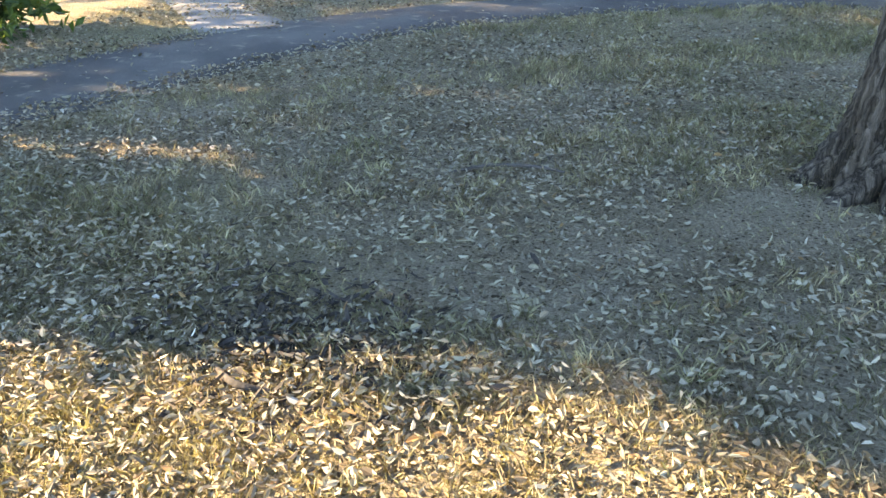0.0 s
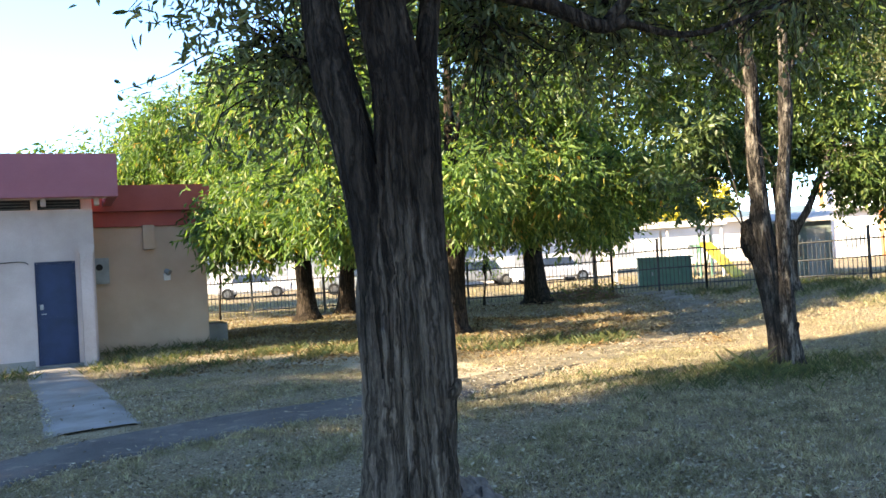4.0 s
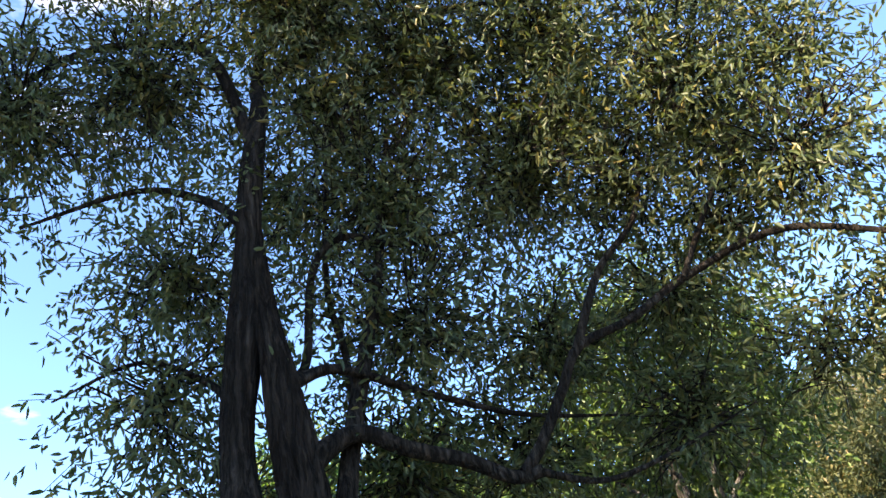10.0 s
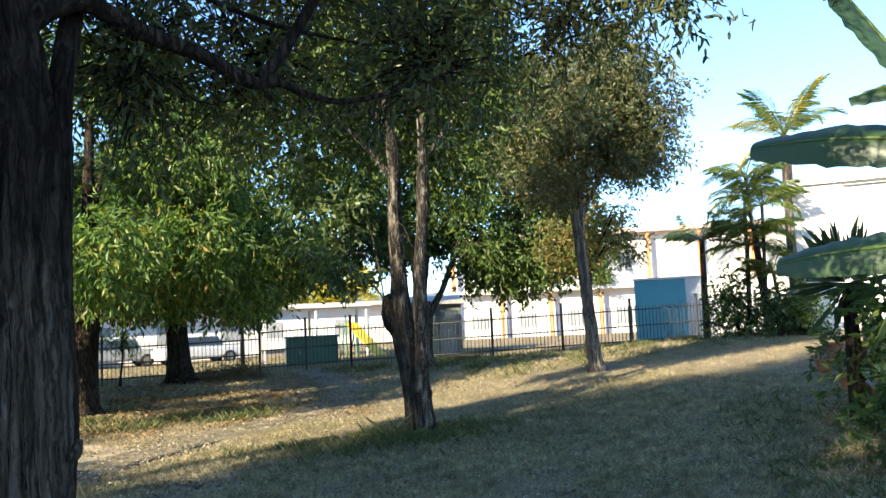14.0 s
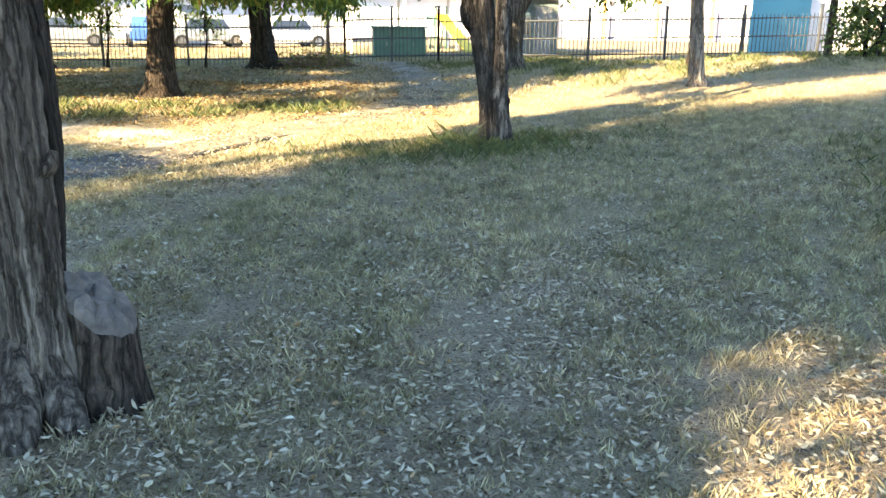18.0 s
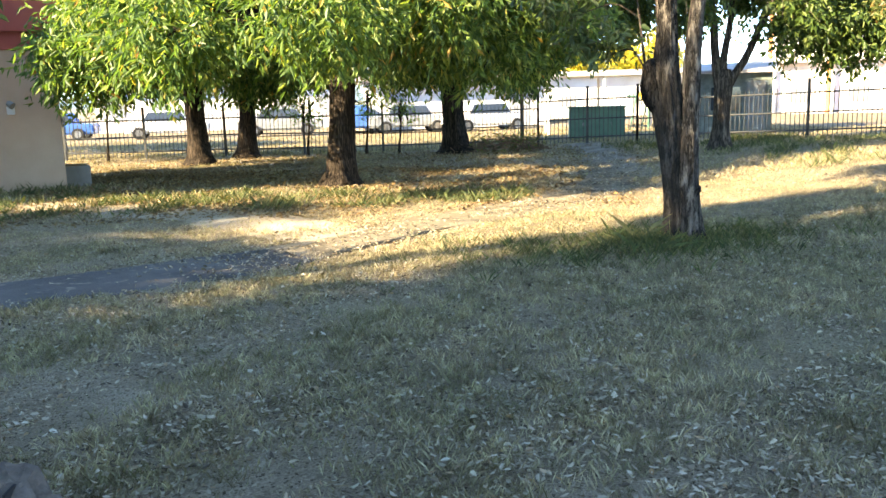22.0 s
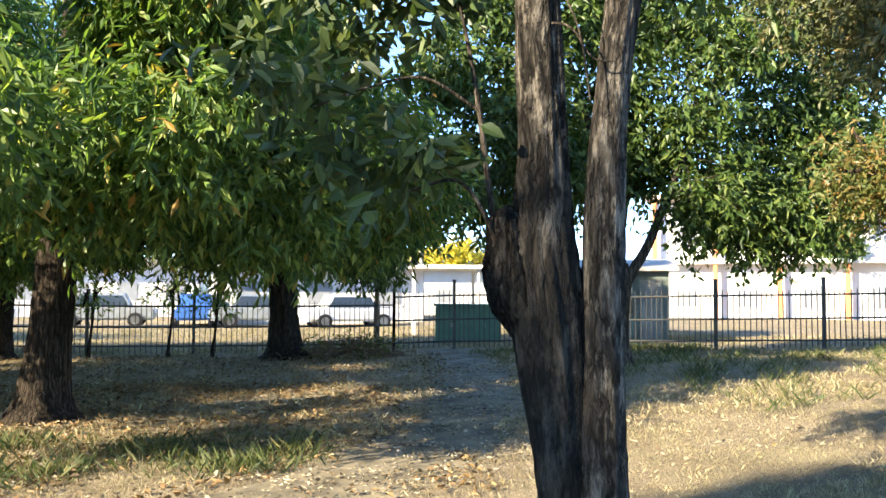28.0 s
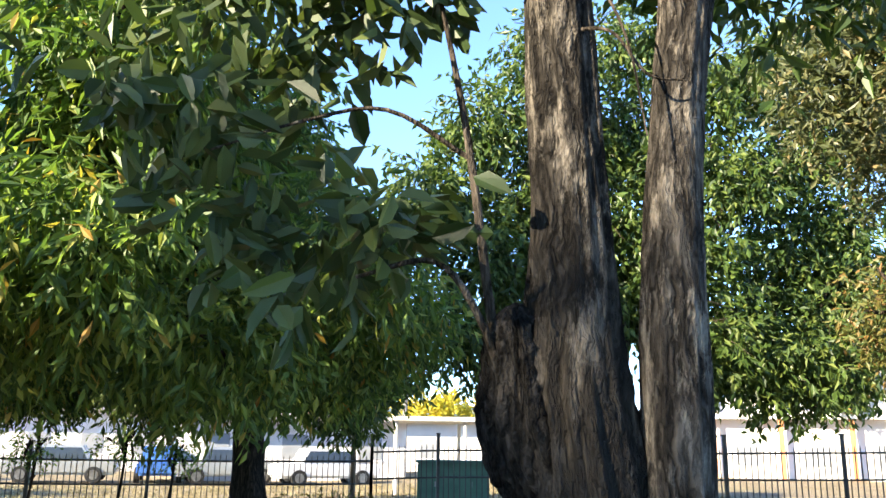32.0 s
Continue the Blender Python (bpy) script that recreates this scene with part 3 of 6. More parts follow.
def bpart(name, x0, y0, z0, x1, y1, z1, mat, parent=BLD, label="", bevel=0.01):
    return part(name, block(x0, y0, z0, x1, y1, z1, bevel), mat, parent, label)


# front room: wall with a real door opening, and vents under the eave backed by black
bpart("wall", -7.0, 0.0, GB, 0.0, 0.2, 2.98, "wall_pale", label="pale pink plaster wall")
bpart("wall", 0.70, 0.0, GB, 1.05, 0.2, 2.98, "wall_pale")
bpart("wall", 0.0, 0.0, 2.0, 0.70, 0.2, 2.98, "wall_pale")
bpart("wall", 0.85, 0.2, GB, 1.05, 5.0, 3.3, "wall_pale")
bpart("wall", -7.0, 5.0, GB, 1.05, 5.2, 3.3, "wall_pale")
bpart("wall", -7.2, 0.0, GB, -7.0, 5.2, 3.3, "wall_pale")
bpart("floor", -7.0, 0.2, GB, 0.85, 5.0, 0.02, "concrete")
bpart("roof", -7.3, 0.1, 3.3, 1.05, 5.2, 3.45, "concrete")
bpart("parapet", -7.6, -0.5, 3.17, 1.5, -0.32, 3.98, "mauve", label="mauve painted parapet")
bpart("parapet", 1.32, -0.32, 3.17, 1.5, 5.2, 3.98, "mauve")
bpart("eave", -7.5, -0.32, 3.17, 1.32, 0.0, 3.29, "wall_pale")
for i in range(9):
    x = -6.9 + i * 0.86
    bpart("vent_post", x, 0.02, 2.98, x + 0.12, 0.18, 3.17, "wall_pale")
    if x < 0.3:
        # black panel stands in for the shade inside the vent
        bpart("vent_dark_panel", x + 0.12, 0.1, 2.98, x + 0.86, 0.14, 3.17, "black", label="black panel for the dark behind the louvres")
        for s in range(3):
            bpart("louvre", x + 0.14, 0.05, 3.0 + s * 0.055, x + 0.84, 0.09, 3.015 + s * 0.055, "fence", bevel=0)
for i in range(10):
    x = -7.2 + i * 0.92
    bpart("bracket", x, -0.3, 3.03, x + 0.09, 0.0, 3.17, "wall_pale")
fin = bmesh.new()
block(0.78, -0.34, GB, 1.0, 0.0, 2.12, 0.012, fin)
block(0.76, -0.2, 2.12, 1.05, 0.0, 2.3, 0.012, fin)
part("pilaster", fin, "wall_pale", BLD, "projecting plaster pilaster beside the door")
bpart("skirting", -7.0, -0.03, GB, -0.06, 0.0, 0.16, "concrete")
bpart("door_sill", -0.08, -0.3, -0.06, 0.76, 0.1, 0.05, "concrete")
door = bpart("door", 0.03, 0.06, 0.05, 0.67, 0.11, 1.96, "blue", label="closed navy blue steel door")
for x0, x1, z0, z1 in ((0.0, 0.035, 0.04, 2.0), (0.665, 0.70, 0.04, 2.0), (0.035, 0.665, 1.96, 2.0)):
    bpart("door_frame", x0, 0.03, z0, x1, 0.13, z1, "blue", door)
bpart("door_panel", 0.09, 0.05, 0.2, 0.61, 0.062, 0.95, "blue", door)
bpart("door_panel", 0.09, 0.05, 1.1, 0.61, 0.062, 1.85, "blue", door)
part("door_handle", rod((0.08, 0.0, 1.02), (0.17, 0.0, 1.02), 0.011), "steel", door, "steel lever handle")
part("lock_plate", block(0.06, 0.045, 1.1, 0.12, 0.055, 1.2, 0.004), "steel", door)
cv, cf = tube([(-1.9, -0.02, 2.03, 0.009), (-0.9, -0.02, 2.0, 0.009), (-0.25, -0.02, 2.02, 0.009), (-0.1, -0.02, 1.97, 0.009)], 6, 4)
hang("cable", fast_mesh("cable", cv, cf, MAT["black"], True), BLD, "loose black cable on the wall")
# rear room, set back
bpart("wall", 1.05, 2.1, GB, 3.45, 2.3, 2.72, "wall_tan", label="tan plaster wall")
bpart("wall", 3.25, 2.3, GB, 3.45, 6.0, 2.72, "wall_tan")
bpart("wall", 1.05, 5.8, GB, 3.25, 6.0, 2.72, "wall_tan")
bpart("roof", 0.6, 2.1, 3.3, 3.45, 6.0, 3.45, "concrete")
bpart("fascia", 1.06, 2.03, 2.72, 3.5, 2.12, 3.05, "red", label="brick red fascia band")
bpart("fascia", 3.44, 2.12, 2.72, 3.5, 6.0, 3.05, "red")
bpart("parapet", 1.06, 1.9, 3.05, 3.58, 2.1, 3.62, "red", label="faded red parapet")
bpart("parapet", 3.4, 2.1, 3.05, 3.58, 6.0, 3.62, "red")
bpart("conduit_box", 2.12, 1.95, 2.2, 2.36, 2.1, 2.74, "wall_tan", label="plastered conduit box")
panel = bpart("meter_box", 1.12, 1.98, 1.5, 1.4, 2.1, 2.06, "grey_metal", label="grey electric meter box")
part("meter_dial", rod((1.2, 1.99, 1.86), (1.2, 1.94, 1.86), 0.07, sides=18), "black", panel, "round dark meter glass")
bpart("meter_door", 1.28, 1.965, 1.53, 1.385, 1.985, 2.02, "grey_metal", panel)
lamp = bpart("wall_lamp", 2.52, 2.0, 1.5, 2.66, 2.1, 1.66, "white", label="small white wall lamp housing")
part("lamp_head", rod((2.55, 1.99, 1.72), (2.63, 1.93, 1.66), 0.05, 0.07, 14), "grey_metal", lamp)
part("lamp_bracket", block(2.56, 2.03, 1.64, 2.62, 2.1, 1.76, 0.005), "grey_metal", lamp)
bpart("plinth", 3.46, 2.6, GB, 3.95, 3.4, 0.42, "concrete", label="low dark concrete block at the corner")

# ---- perimeter fence ----
LINE = np.array([(-36, 29.5), (-20, 28.8), (-6, 28.6), (5.6, 28.5)])
GATE = np.array([(5.6, 28.5), (8.6, 27.9)])
RIGHT = np.array([(8.6, 27.9), (13.5, 25.3), (19.5, 23.4), (27, 22.4)])


def along_line(line, gap):
    seg = np.linalg.norm(np.diff(line, axis=0), axis=1)
    cum = np.concatenate([[0], np.cumsum(seg)])
    n = max(int(round(cum[-1] / gap)), 1)
    s = np.linspace(0, cum[-1], n + 1)
    return np.stack([np.interp(s, cum, line[:, c]) for c in (0, 1)], -1)


def fence_run(name, line, high, mat, label, category="fence", gap=2.5, slot=0.125, separate=(-8, 16), post_extra=0.25):
    top = thing(name, (0, 0, 0), label, category, "perimeter fence")
    posts = along_line(line, gap)
    pm = bpy.data.meshes.new("post")
    bm = block(-0.035, -0.035, -0.05, 0.035, 0.035, high + post_extra, 0.004)
    block(-0.05, -0.05, high + post_extra, 0.05, 0.05, high + post_extra + 0.03, 0.004, bm)
    bm.to_mesh(pm)
    bm.free()
    pm.materials.append(MAT[mat])
    for x, y in posts:
        hang("post", pm, top, at=pose(x, y, ground_at(x, y)))
    for a, b in zip(posts[:-1], posts[1:]):
        for h in (0.22, high * 0.52, high - 0.12):
            za, zb = ground_at(*a) + h, ground_at(*b) + h
            part("rail", rod((a[0], a[1], za), (b[0], b[1], zb), 0.022, sides=6), mat, top)
    bars = along_line(line, slot)
    bm = block(-0.0095, -0.0095, 0.06, 0.0095, 0.0095, high - 0.03)
    bmesh.ops.create_cone(bm, cap_ends=False, segments=4, radius1=0.014, radius2=0.001, depth=0.07, matrix=Matrix.Translation((0, 0, high)) @ Matrix.Rotation(radians(45), 4, "Z"))
    km = bpy.data.meshes.new("picket")
    bm.to_mesh(km)
    km.materials.append(MAT[mat])
    bv = np.array([v.co[:] for v in bm.verts])
    bf = [[v.index for v in f.verts] for f in bm.faces]
    bm.free()
    rest = [(x, y) for x, y in bars if not separate[0] < x < separate[1]]
    for x, y in bars:
        if separate[0] < x < separate[1]:
            hang("picket", km, top, at=pose(x, y, ground_at(x, y), rng.normal(0, 0.4), rng.normal(0, 0.4), 0))
    if rest:
        quad = np.array([f for f in bf if len(f) == 4])
        vs = np.concatenate([bv + np.array([x, y, ground_at(x, y)]) for x, y in rest])
        fs = np.concatenate([quad + i * len(bv) for i in range(len(rest))])
        tagged(hang("picket_run", fast_mesh("picket_run", vs, fs, MAT[mat]), top), kind="stuff")
    return top


fence_run("fence", LINE, 1.3, "fence", "dark steel picket fence on posts along the lot")
fence_run("metal_gate", GATE, 1.5, "fence", "closed tall steel picket gate across the path", "gate", 1.5)
fence_run("fence", RIGHT, 1.4, "fence", "tall dark steel picket fence beside the court")


# ---- trees ----
def make_tree(at, limbs, crown, label, bark_mat, leaf, group="park trees", category="tree", name="tree", flare=True, leaves=None, seed=0, twig_len=0.0):
    """A tree: limbs are rows of points with radii in the tree's own space (the first ones are stems), crown a dict for sprays()."""
    top = thing(name, at, label, category, group)
    for i, (nm, pts, sides, ridge) in enumerate(limbs):
        v, f = tube(pts, sides, 7 if nm == "trunk" else 5, ridge, 5 + i % 3, seed + i)
        hang(nm, fast_mesh(nm, v, f, MAT[bark_mat], True), top)
    if crown:
        v, f, p, w = sprays(seed=seed + 50, **crown)
        hang("crown", fast_mesh("crown", v, f, MAT[leaf]), top)
        if twig_len:
            k = np.random.default_rng(seed)
            pick = k.choice(len(p), min(len(p), 900), replace=False)
            tw = []
            for j in pick:
                a = p[j] - w[j] * twig_len
                mid = p[j] - w[j] * twig_len * 0.4 + k.standard_normal(3) * 0.05
                tw.append(tube([(*a, 0.009), (*mid, 0.006), (*(p[j] + w[j] * 0.25), 0.003)], 3, 2))
            v, f = joined(tw)
            tagged(hang("fine_branching", fast_mesh("fine_branching", v, f, MAT[bark_mat]), top), kind="stuff")
    return top


def spreading(height, fork, radius, crown_c, crown_r, seed, n=9, lean=(0, 0), twigs=2600, clump=1.5, skirt=(), **kw):
    """Limbs and crown of a broad tree: a flared trunk, limbs to each clump, clumps over an ellipsoid."""
    k = np.random.default_rng(seed)
    lx, ly = lean
    trunk = [(0, 0, -0.12, radius * 2.1), (0, 0, 0.06, radius * 1.75), (lx * 0.1, ly * 0.1, 0.3, radius * 1.25), (lx * 0.4, ly * 0.4, fork * 0.5, radius * 0.98),
             (lx * 0.8, ly * 0.8, fork, radius * 0.92), (lx, ly, fork + 0.7, radius * 0.7), (lx * 1.3, ly * 1.3, fork + (height - fork) * 0.55, radius * 0.35), (lx * 1.5, ly * 1.5, height * 0.9, 0.03)]
    limbs = [("trunk", trunk, 22, 0.09)]
    cs, rs = [], []
    for i in range(n):
        a = i * 2.4 + k.uniform(-0.4, 0.4)
        t = (i + 0.5) / n
        el = 1 - 1.75 * t
        fl = math.sqrt(max(0.08, 1 - el * el))
        c = np.array([crown_c[0] + math.cos(a) * fl * crown_r[0] * 0.72, crown_c[1] + math.sin(a) * fl * crown_r[1] * 0.72, crown_c[2] + el * crown_r[2] * 0.72])
        cs.append(c)
        rs.append(np.array([1, 1, 0.8]) * clump * k.uniform(0.8, 1.25))
        h0 = fork * k.uniform(0.85, 1.0) + max(0, c[2] - fork) * 0.25
        s = np.array([lx * h0 / height, ly * h0 / height, h0])
        mid = s * 0.45 + c * 0.55 + np.array([0, 0, 0.35 * (c[2] < crown_c[2]) + 0.1])
        r0 = radius * k.uniform(0.3, 0.48)
        limbs.append(("limb", [(*s, r0), (*(s * 0.75 + mid * 0.25 + np.array([0, 0, 0.1])), r0 * 0.8), (*mid, r0 * 0.55), (*c, 0.03), (*(c + (c - mid) * 0.5), 0.008)], 8, 0.05))
    for a, out, z in skirt:
        c = np.array([crown_c[0] + math.cos(a) * out * crown_r[0], crown_c[1] + math.sin(a) * out * crown_r[1], z])
        cs.append(c)
        rs.append(np.array([1, 1, 0.75]) * clump * k.uniform(0.6, 0.85))
        s = np.array([lx * 0.7, ly * 0.7, fork * k.uniform(0.95, 1.3)])
        mid = s * 0.5 + c * 0.5 + np.array([0, 0, 0.7])
        limbs.append(("limb", [(*s, radius * 0.3), (*(s * 0.7 + mid * 0.3 + np.array([0, 0, 0.15])), radius * 0.24), (*mid, radius * 0.17), (*c, 0.02), (*(c + np.array([0, 0, -0.4])), 0.006)], 8, 0.05))
    for j in range(4):
        d = unit(k.standard_normal(3) * np.array([1, 1, 0.7]))
        cs.append(np.array(crown_c) + d * np.array(crown_r) * 0.5)
        rs.append(np.array([1, 1, 0.8]) * clump)
    return limbs, dict(centres=np.array(cs), radii=np.array(rs), twigs=twigs, **kw)


# near tree: three stems on one furrowed foot, a sawn stub at its side
def near_tree():
    ox, oy = -0.3, 4.42
    top = thing("tree", (ox, oy, ground_at(ox, oy)), "grey furrowed tree with twin dark stems and narrow leaves", "tree", "park trees")
    loc = lambda rows: [(x - ox, y - oy, z, r) for x, y, z, r in rows]
    stems = [
        [(-0.25, 4.36, -0.15, 0.25), (-0.25, 4.37, 0.05, 0.165), (-0.25, 4.375, 0.25, 0.128), (-0.26, 4.38, 0.55, 0.112), (-0.275, 4.39, 1.0, 0.11), (-0.31, 4.41, 1.5, 0.12), (-0.36, 4.43, 1.95, 0.14),
         (-0.35, 4.43, 2.4, 0.125), (-0.38, 4.5, 2.75, 0.12), (-0.44, 4.54, 3.1, 0.115), (-0.5, 4.55, 3.5, 0.09), (-0.6, 4.6, 4.1, 0.06), (-0.72, 4.75, 5.2, 0.035)],
        [(-0.44, 4.44, 1.1, 0.13), (-0.46, 4.45, 1.6, 0.135), (-0.53, 4.47, 1.96, 0.11), (-0.6, 4.48, 2.33, 0.10), (-0.68, 4.52, 2.65, 0.105), (-0.73, 4.58, 2.95, 0.105), (-0.75, 4.61, 3.28, 0.10),
         (-0.71, 4.62, 3.81, 0.095), (-0.69, 4.64, 4.4, 0.085), (-0.67, 4.7, 5.05, 0.075), (-0.64, 4.9, 5.8, 0.06), (-0.7, 5.3, 6.5, 0.045), (-0.6, 5.6, 8.0, 0.015)],
        [(-0.26, 4.56, 0.5, 0.09), (-0.24, 4.62, 1.2, 0.1), (-0.24, 4.66, 1.8, 0.085), (-0.22, 4.68, 2.3, 0.07), (-0.2, 4.72, 2.75, 0.06), (-0.1, 4.85, 3.4, 0.05), (0.1, 5.1, 4.4, 0.035), (0.3, 5.4, 6.0, 0.012)],
    ]
    # the foot is fluted: a broad column and a low ridge beside the main stem, with deep clefts between
    for i, rows in enumerate(([(-0.52, 4.44, -0.15, 0.37), (-0.51, 4.44, 0.05, 0.27), (-0.48, 4.44, 0.25, 0.205), (-0.465, 4.44, 0.55, 0.165), (-0.455, 4.44, 1.0, 0.148), (-0.45, 4.45, 1.5, 0.135), (-0.47, 4.46, 1.9, 0.1)],
                              [(-0.37, 4.34, -0.12, 0.15), (-0.37, 4.37, 0.25, 0.1), (-0.37, 4.39, 0.7, 0.08), (-0.375, 4.4, 1.2, 0.075), (-0.4, 4.42, 1.7, 0.05)])):
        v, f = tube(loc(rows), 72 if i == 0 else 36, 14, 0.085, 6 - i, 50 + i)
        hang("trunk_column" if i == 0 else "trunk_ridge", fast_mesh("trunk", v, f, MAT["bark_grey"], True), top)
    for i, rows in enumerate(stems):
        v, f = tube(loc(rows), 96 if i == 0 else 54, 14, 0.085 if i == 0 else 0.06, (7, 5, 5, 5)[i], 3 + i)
        hang("trunk" if i == 0 else "stem", fast_mesh("trunk", v, f, MAT["bark_backlit" if i else "bark_grey"], True), top, "upper stem coloured dark as if backlit" if i else "grey deeply furrowed trunk")
    for i, (x, y, ex, ey, r) in enumerate(((-0.6, 4.36, -0.85, 4.28, 0.11), (-0.34, 4.22, -0.33, 4.05, 0.11), (-0.47, 4.24, -0.62, 4.05, 0.1), (-0.2, 4.28, -0.12, 4.12, 0.09), (-0.14, 4.6, 0.1, 4.75, 0.1), (-0.6, 4.65, -0.85, 4.85, 0.11))):
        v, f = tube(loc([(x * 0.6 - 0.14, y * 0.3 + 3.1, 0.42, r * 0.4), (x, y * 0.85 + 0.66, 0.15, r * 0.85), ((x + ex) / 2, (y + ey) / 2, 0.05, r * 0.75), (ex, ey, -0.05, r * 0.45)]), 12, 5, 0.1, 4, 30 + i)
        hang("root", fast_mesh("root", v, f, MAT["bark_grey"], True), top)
    def cut_stub(rows, cap):
        """Rings of radius, height and slope towards the outer side."""
        k = np.random.default_rng(8)
        bm = bmesh.new()
        a = np.linspace(0, 2 * math.pi, 26, endpoint=False)
        wob = 1 + 0.05 * np.sin(5 * a) + 0.04 * np.sin(9 * a + 1) + 0.02 * k.standard_normal(26)
        rings = [[bm.verts.new((0.27 + math.cos(b) * r * w, -0.02 + math.sin(b) * r * w, z - slope * (0.95 * math.cos(b) * r - 0.62 * math.sin(b) * r) + 0.03 * slope * (w - 1) * 12)) for b, w in zip(a, wob)] for r, z, slope in rows]
        for p, q in zip(rings[:-1], rings[1:]):
            for i in range(26):
                bm.faces.new((p[i], p[(i + 1) % 26], q[(i + 1) % 26], q[i]))
        if cap:
            bm.faces.new(rings[-1])
        return bm
    stub = part("stub", cut_stub(((0.2, -0.1, 0), (0.165, 0.04, 0), (0.145, 0.16, 0.1), (0.14, 0.3, 0.4), (0.137, 0.425, 0.6)), False), "bark_brown", top, "weathered sawn stub with dark bark")
    part("cut_face", cut_stub(((0.135, 0.42, 0.6), (0.131, 0.465, 0.6), (0.118, 0.487, 0.62), (0.06, 0.492, 0.62)), True), "cut", stub, "pale weathered saw cut")
    part("notch", block(0.25, -0.05, 0.42, 0.258, 0.02, 0.522), "black", stub)
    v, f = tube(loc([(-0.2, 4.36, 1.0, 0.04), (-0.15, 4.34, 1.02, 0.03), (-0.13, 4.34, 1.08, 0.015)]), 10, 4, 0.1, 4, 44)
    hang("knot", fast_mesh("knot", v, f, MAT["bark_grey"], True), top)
    limb_rows = [
        [(-0.42, 4.54, 2.95, 0.08), (-0.25, 4.62, 3.12, 0.062), (-0.08, 4.7, 3.2, 0.052), (0.16, 4.74, 3.1, 0.048), (0.48, 4.76, 3.0, 0.044), (0.74, 4.78, 2.88, 0.04), (0.9, 4.78, 2.9, 0.036)],
        [(0.8, 4.78, 2.9, 0.038), (0.92, 4.78, 3.05, 0.034), (1.1, 4.76, 3.35, 0.032), (1.25, 4.74, 3.6, 0.03), (1.6, 4.72, 3.74, 0.028), (2.05, 4.7, 4.0, 0.025), (2.6, 4.4, 4.1, 0.022), (3.3, 4.0, 3.75, 0.014), (4.05, 3.65, 3.72, 0.005)],
        [(1.22, 4.74, 3.56, 0.03), (1.4, 4.74, 3.95, 0.028), (1.55, 4.8, 4.2, 0.025), (1.85, 4.8, 4.55, 0.02), (2.1, 4.9, 5.3, 0.012)],
        [(2.0, 4.7, 3.98, 0.022), (2.3, 4.6, 4.5, 0.018), (2.8, 4.5, 5.2, 0.012), (3.2, 4.4, 5.6, 0.006)],
        [(-0.48, 4.56, 3.45, 0.04), (-0.2, 4.75, 3.62, 0.03), (0.3, 4.95, 3.5, 0.022), (0.9, 5.1, 3.35, 0.016), (1.6, 5.2, 3.3, 0.008)],
        [(-0.45, 4.7, 3.55, 0.03), (-0.38, 4.95, 3.8, 0.028), (-0.32, 5.0, 4.45, 0.026), (-0.1, 5.05, 4.72, 0.024), (0.3, 5.1, 4.65, 0.02), (1.0, 5.3, 4.9, 0.012)],
        [(-0.12, 4.95, 3.4, 0.025), (-0.15, 5.05, 3.85, 0.024), (-0.24, 5.1, 4.4, 0.02), (-0.2, 5.3, 5.6, 0.01)],
        [(-0.66, 4.75, 5.3, 0.05), (-1.0, 5.0, 6.4, 0.042), (-1.4, 5.1, 6.7, 0.035), (-2.0, 5.0, 6.55, 0.028), (-2.5, 4.8, 5.9, 0.018), (-3.0, 4.6, 5.2, 0.008)],
        [(-0.7, 4.65, 4.6, 0.04), (-1.0, 4.9, 5.0, 0.03), (-1.5, 5.0, 5.2, 0.02), (-2.2, 4.9, 4.9, 0.01)],
        [(-0.7, 5.3, 6.4, 0.04), (0.0, 5.3, 6.9, 0.034), (0.8, 5.2, 7.0, 0.026), (1.8, 4.9, 6.8, 0.012)],
        [(-0.75, 4.62, 3.4, 0.03), (-1.0, 4.9, 3.7, 0.022), (-1.4, 5.0, 3.9, 0.014), (-1.9, 5.0, 3.7, 0.006)],
        [(0.86, 4.78, 2.9, 0.024), (1.3, 4.95, 2.85, 0.018), (1.8, 5.0, 3.0, 0.012), (2.3, 4.9, 3.2, 0.005)],
    ]
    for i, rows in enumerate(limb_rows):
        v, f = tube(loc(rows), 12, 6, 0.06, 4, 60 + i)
        hang("limb", fast_mesh("limb", v, f, MAT["bark_backlit"], True), top)
    cs = [(-0.3, 5.2, 7.2), (-1.5, 5.0, 6.2), (-2.3, 4.8, 5.8), (0.6, 5.3, 6.6), (1.6, 5.0, 6.4), (2.4, 4.7, 5.6), (2.9, 4.4, 4.7), (1.2, 5.2, 5.2), (0.2, 5.3, 5.2), (-1.2, 5.2, 4.6),
          (-1.3, 5.1, 3.7), (0.3, 5.2, 4.1), (1.3, 5.1, 4.1), (2.2, 4.8, 4.2), (1.0, 5.2, 3.3), (2.1, 4.8, 3.3), (2.9, 4.3, 3.5), (3.4, 4.0, 3.75), (0.2, 5.6, 3.2), (-1.0, 5.5, 3.0), (-2.6, 4.6, 4.9), (1.4, 4.6, 7.6), (-1.0, 4.6, 8.0), (2.8, 4.6, 6.6), (2.0, 5.2, 5.1), (2.7, 4.9, 5.2), (1.6, 5.5, 5.9), (3.1, 4.5, 5.7), (-0.1, 5.5, 6.2), (-0.5, 5.7, 5.5), (2.5, 5.0, 4.6)]
    cs = [(x, y + 0.6, z) if x > 0.8 and z < 4.4 else (x, y, z) for x, y, z in cs]
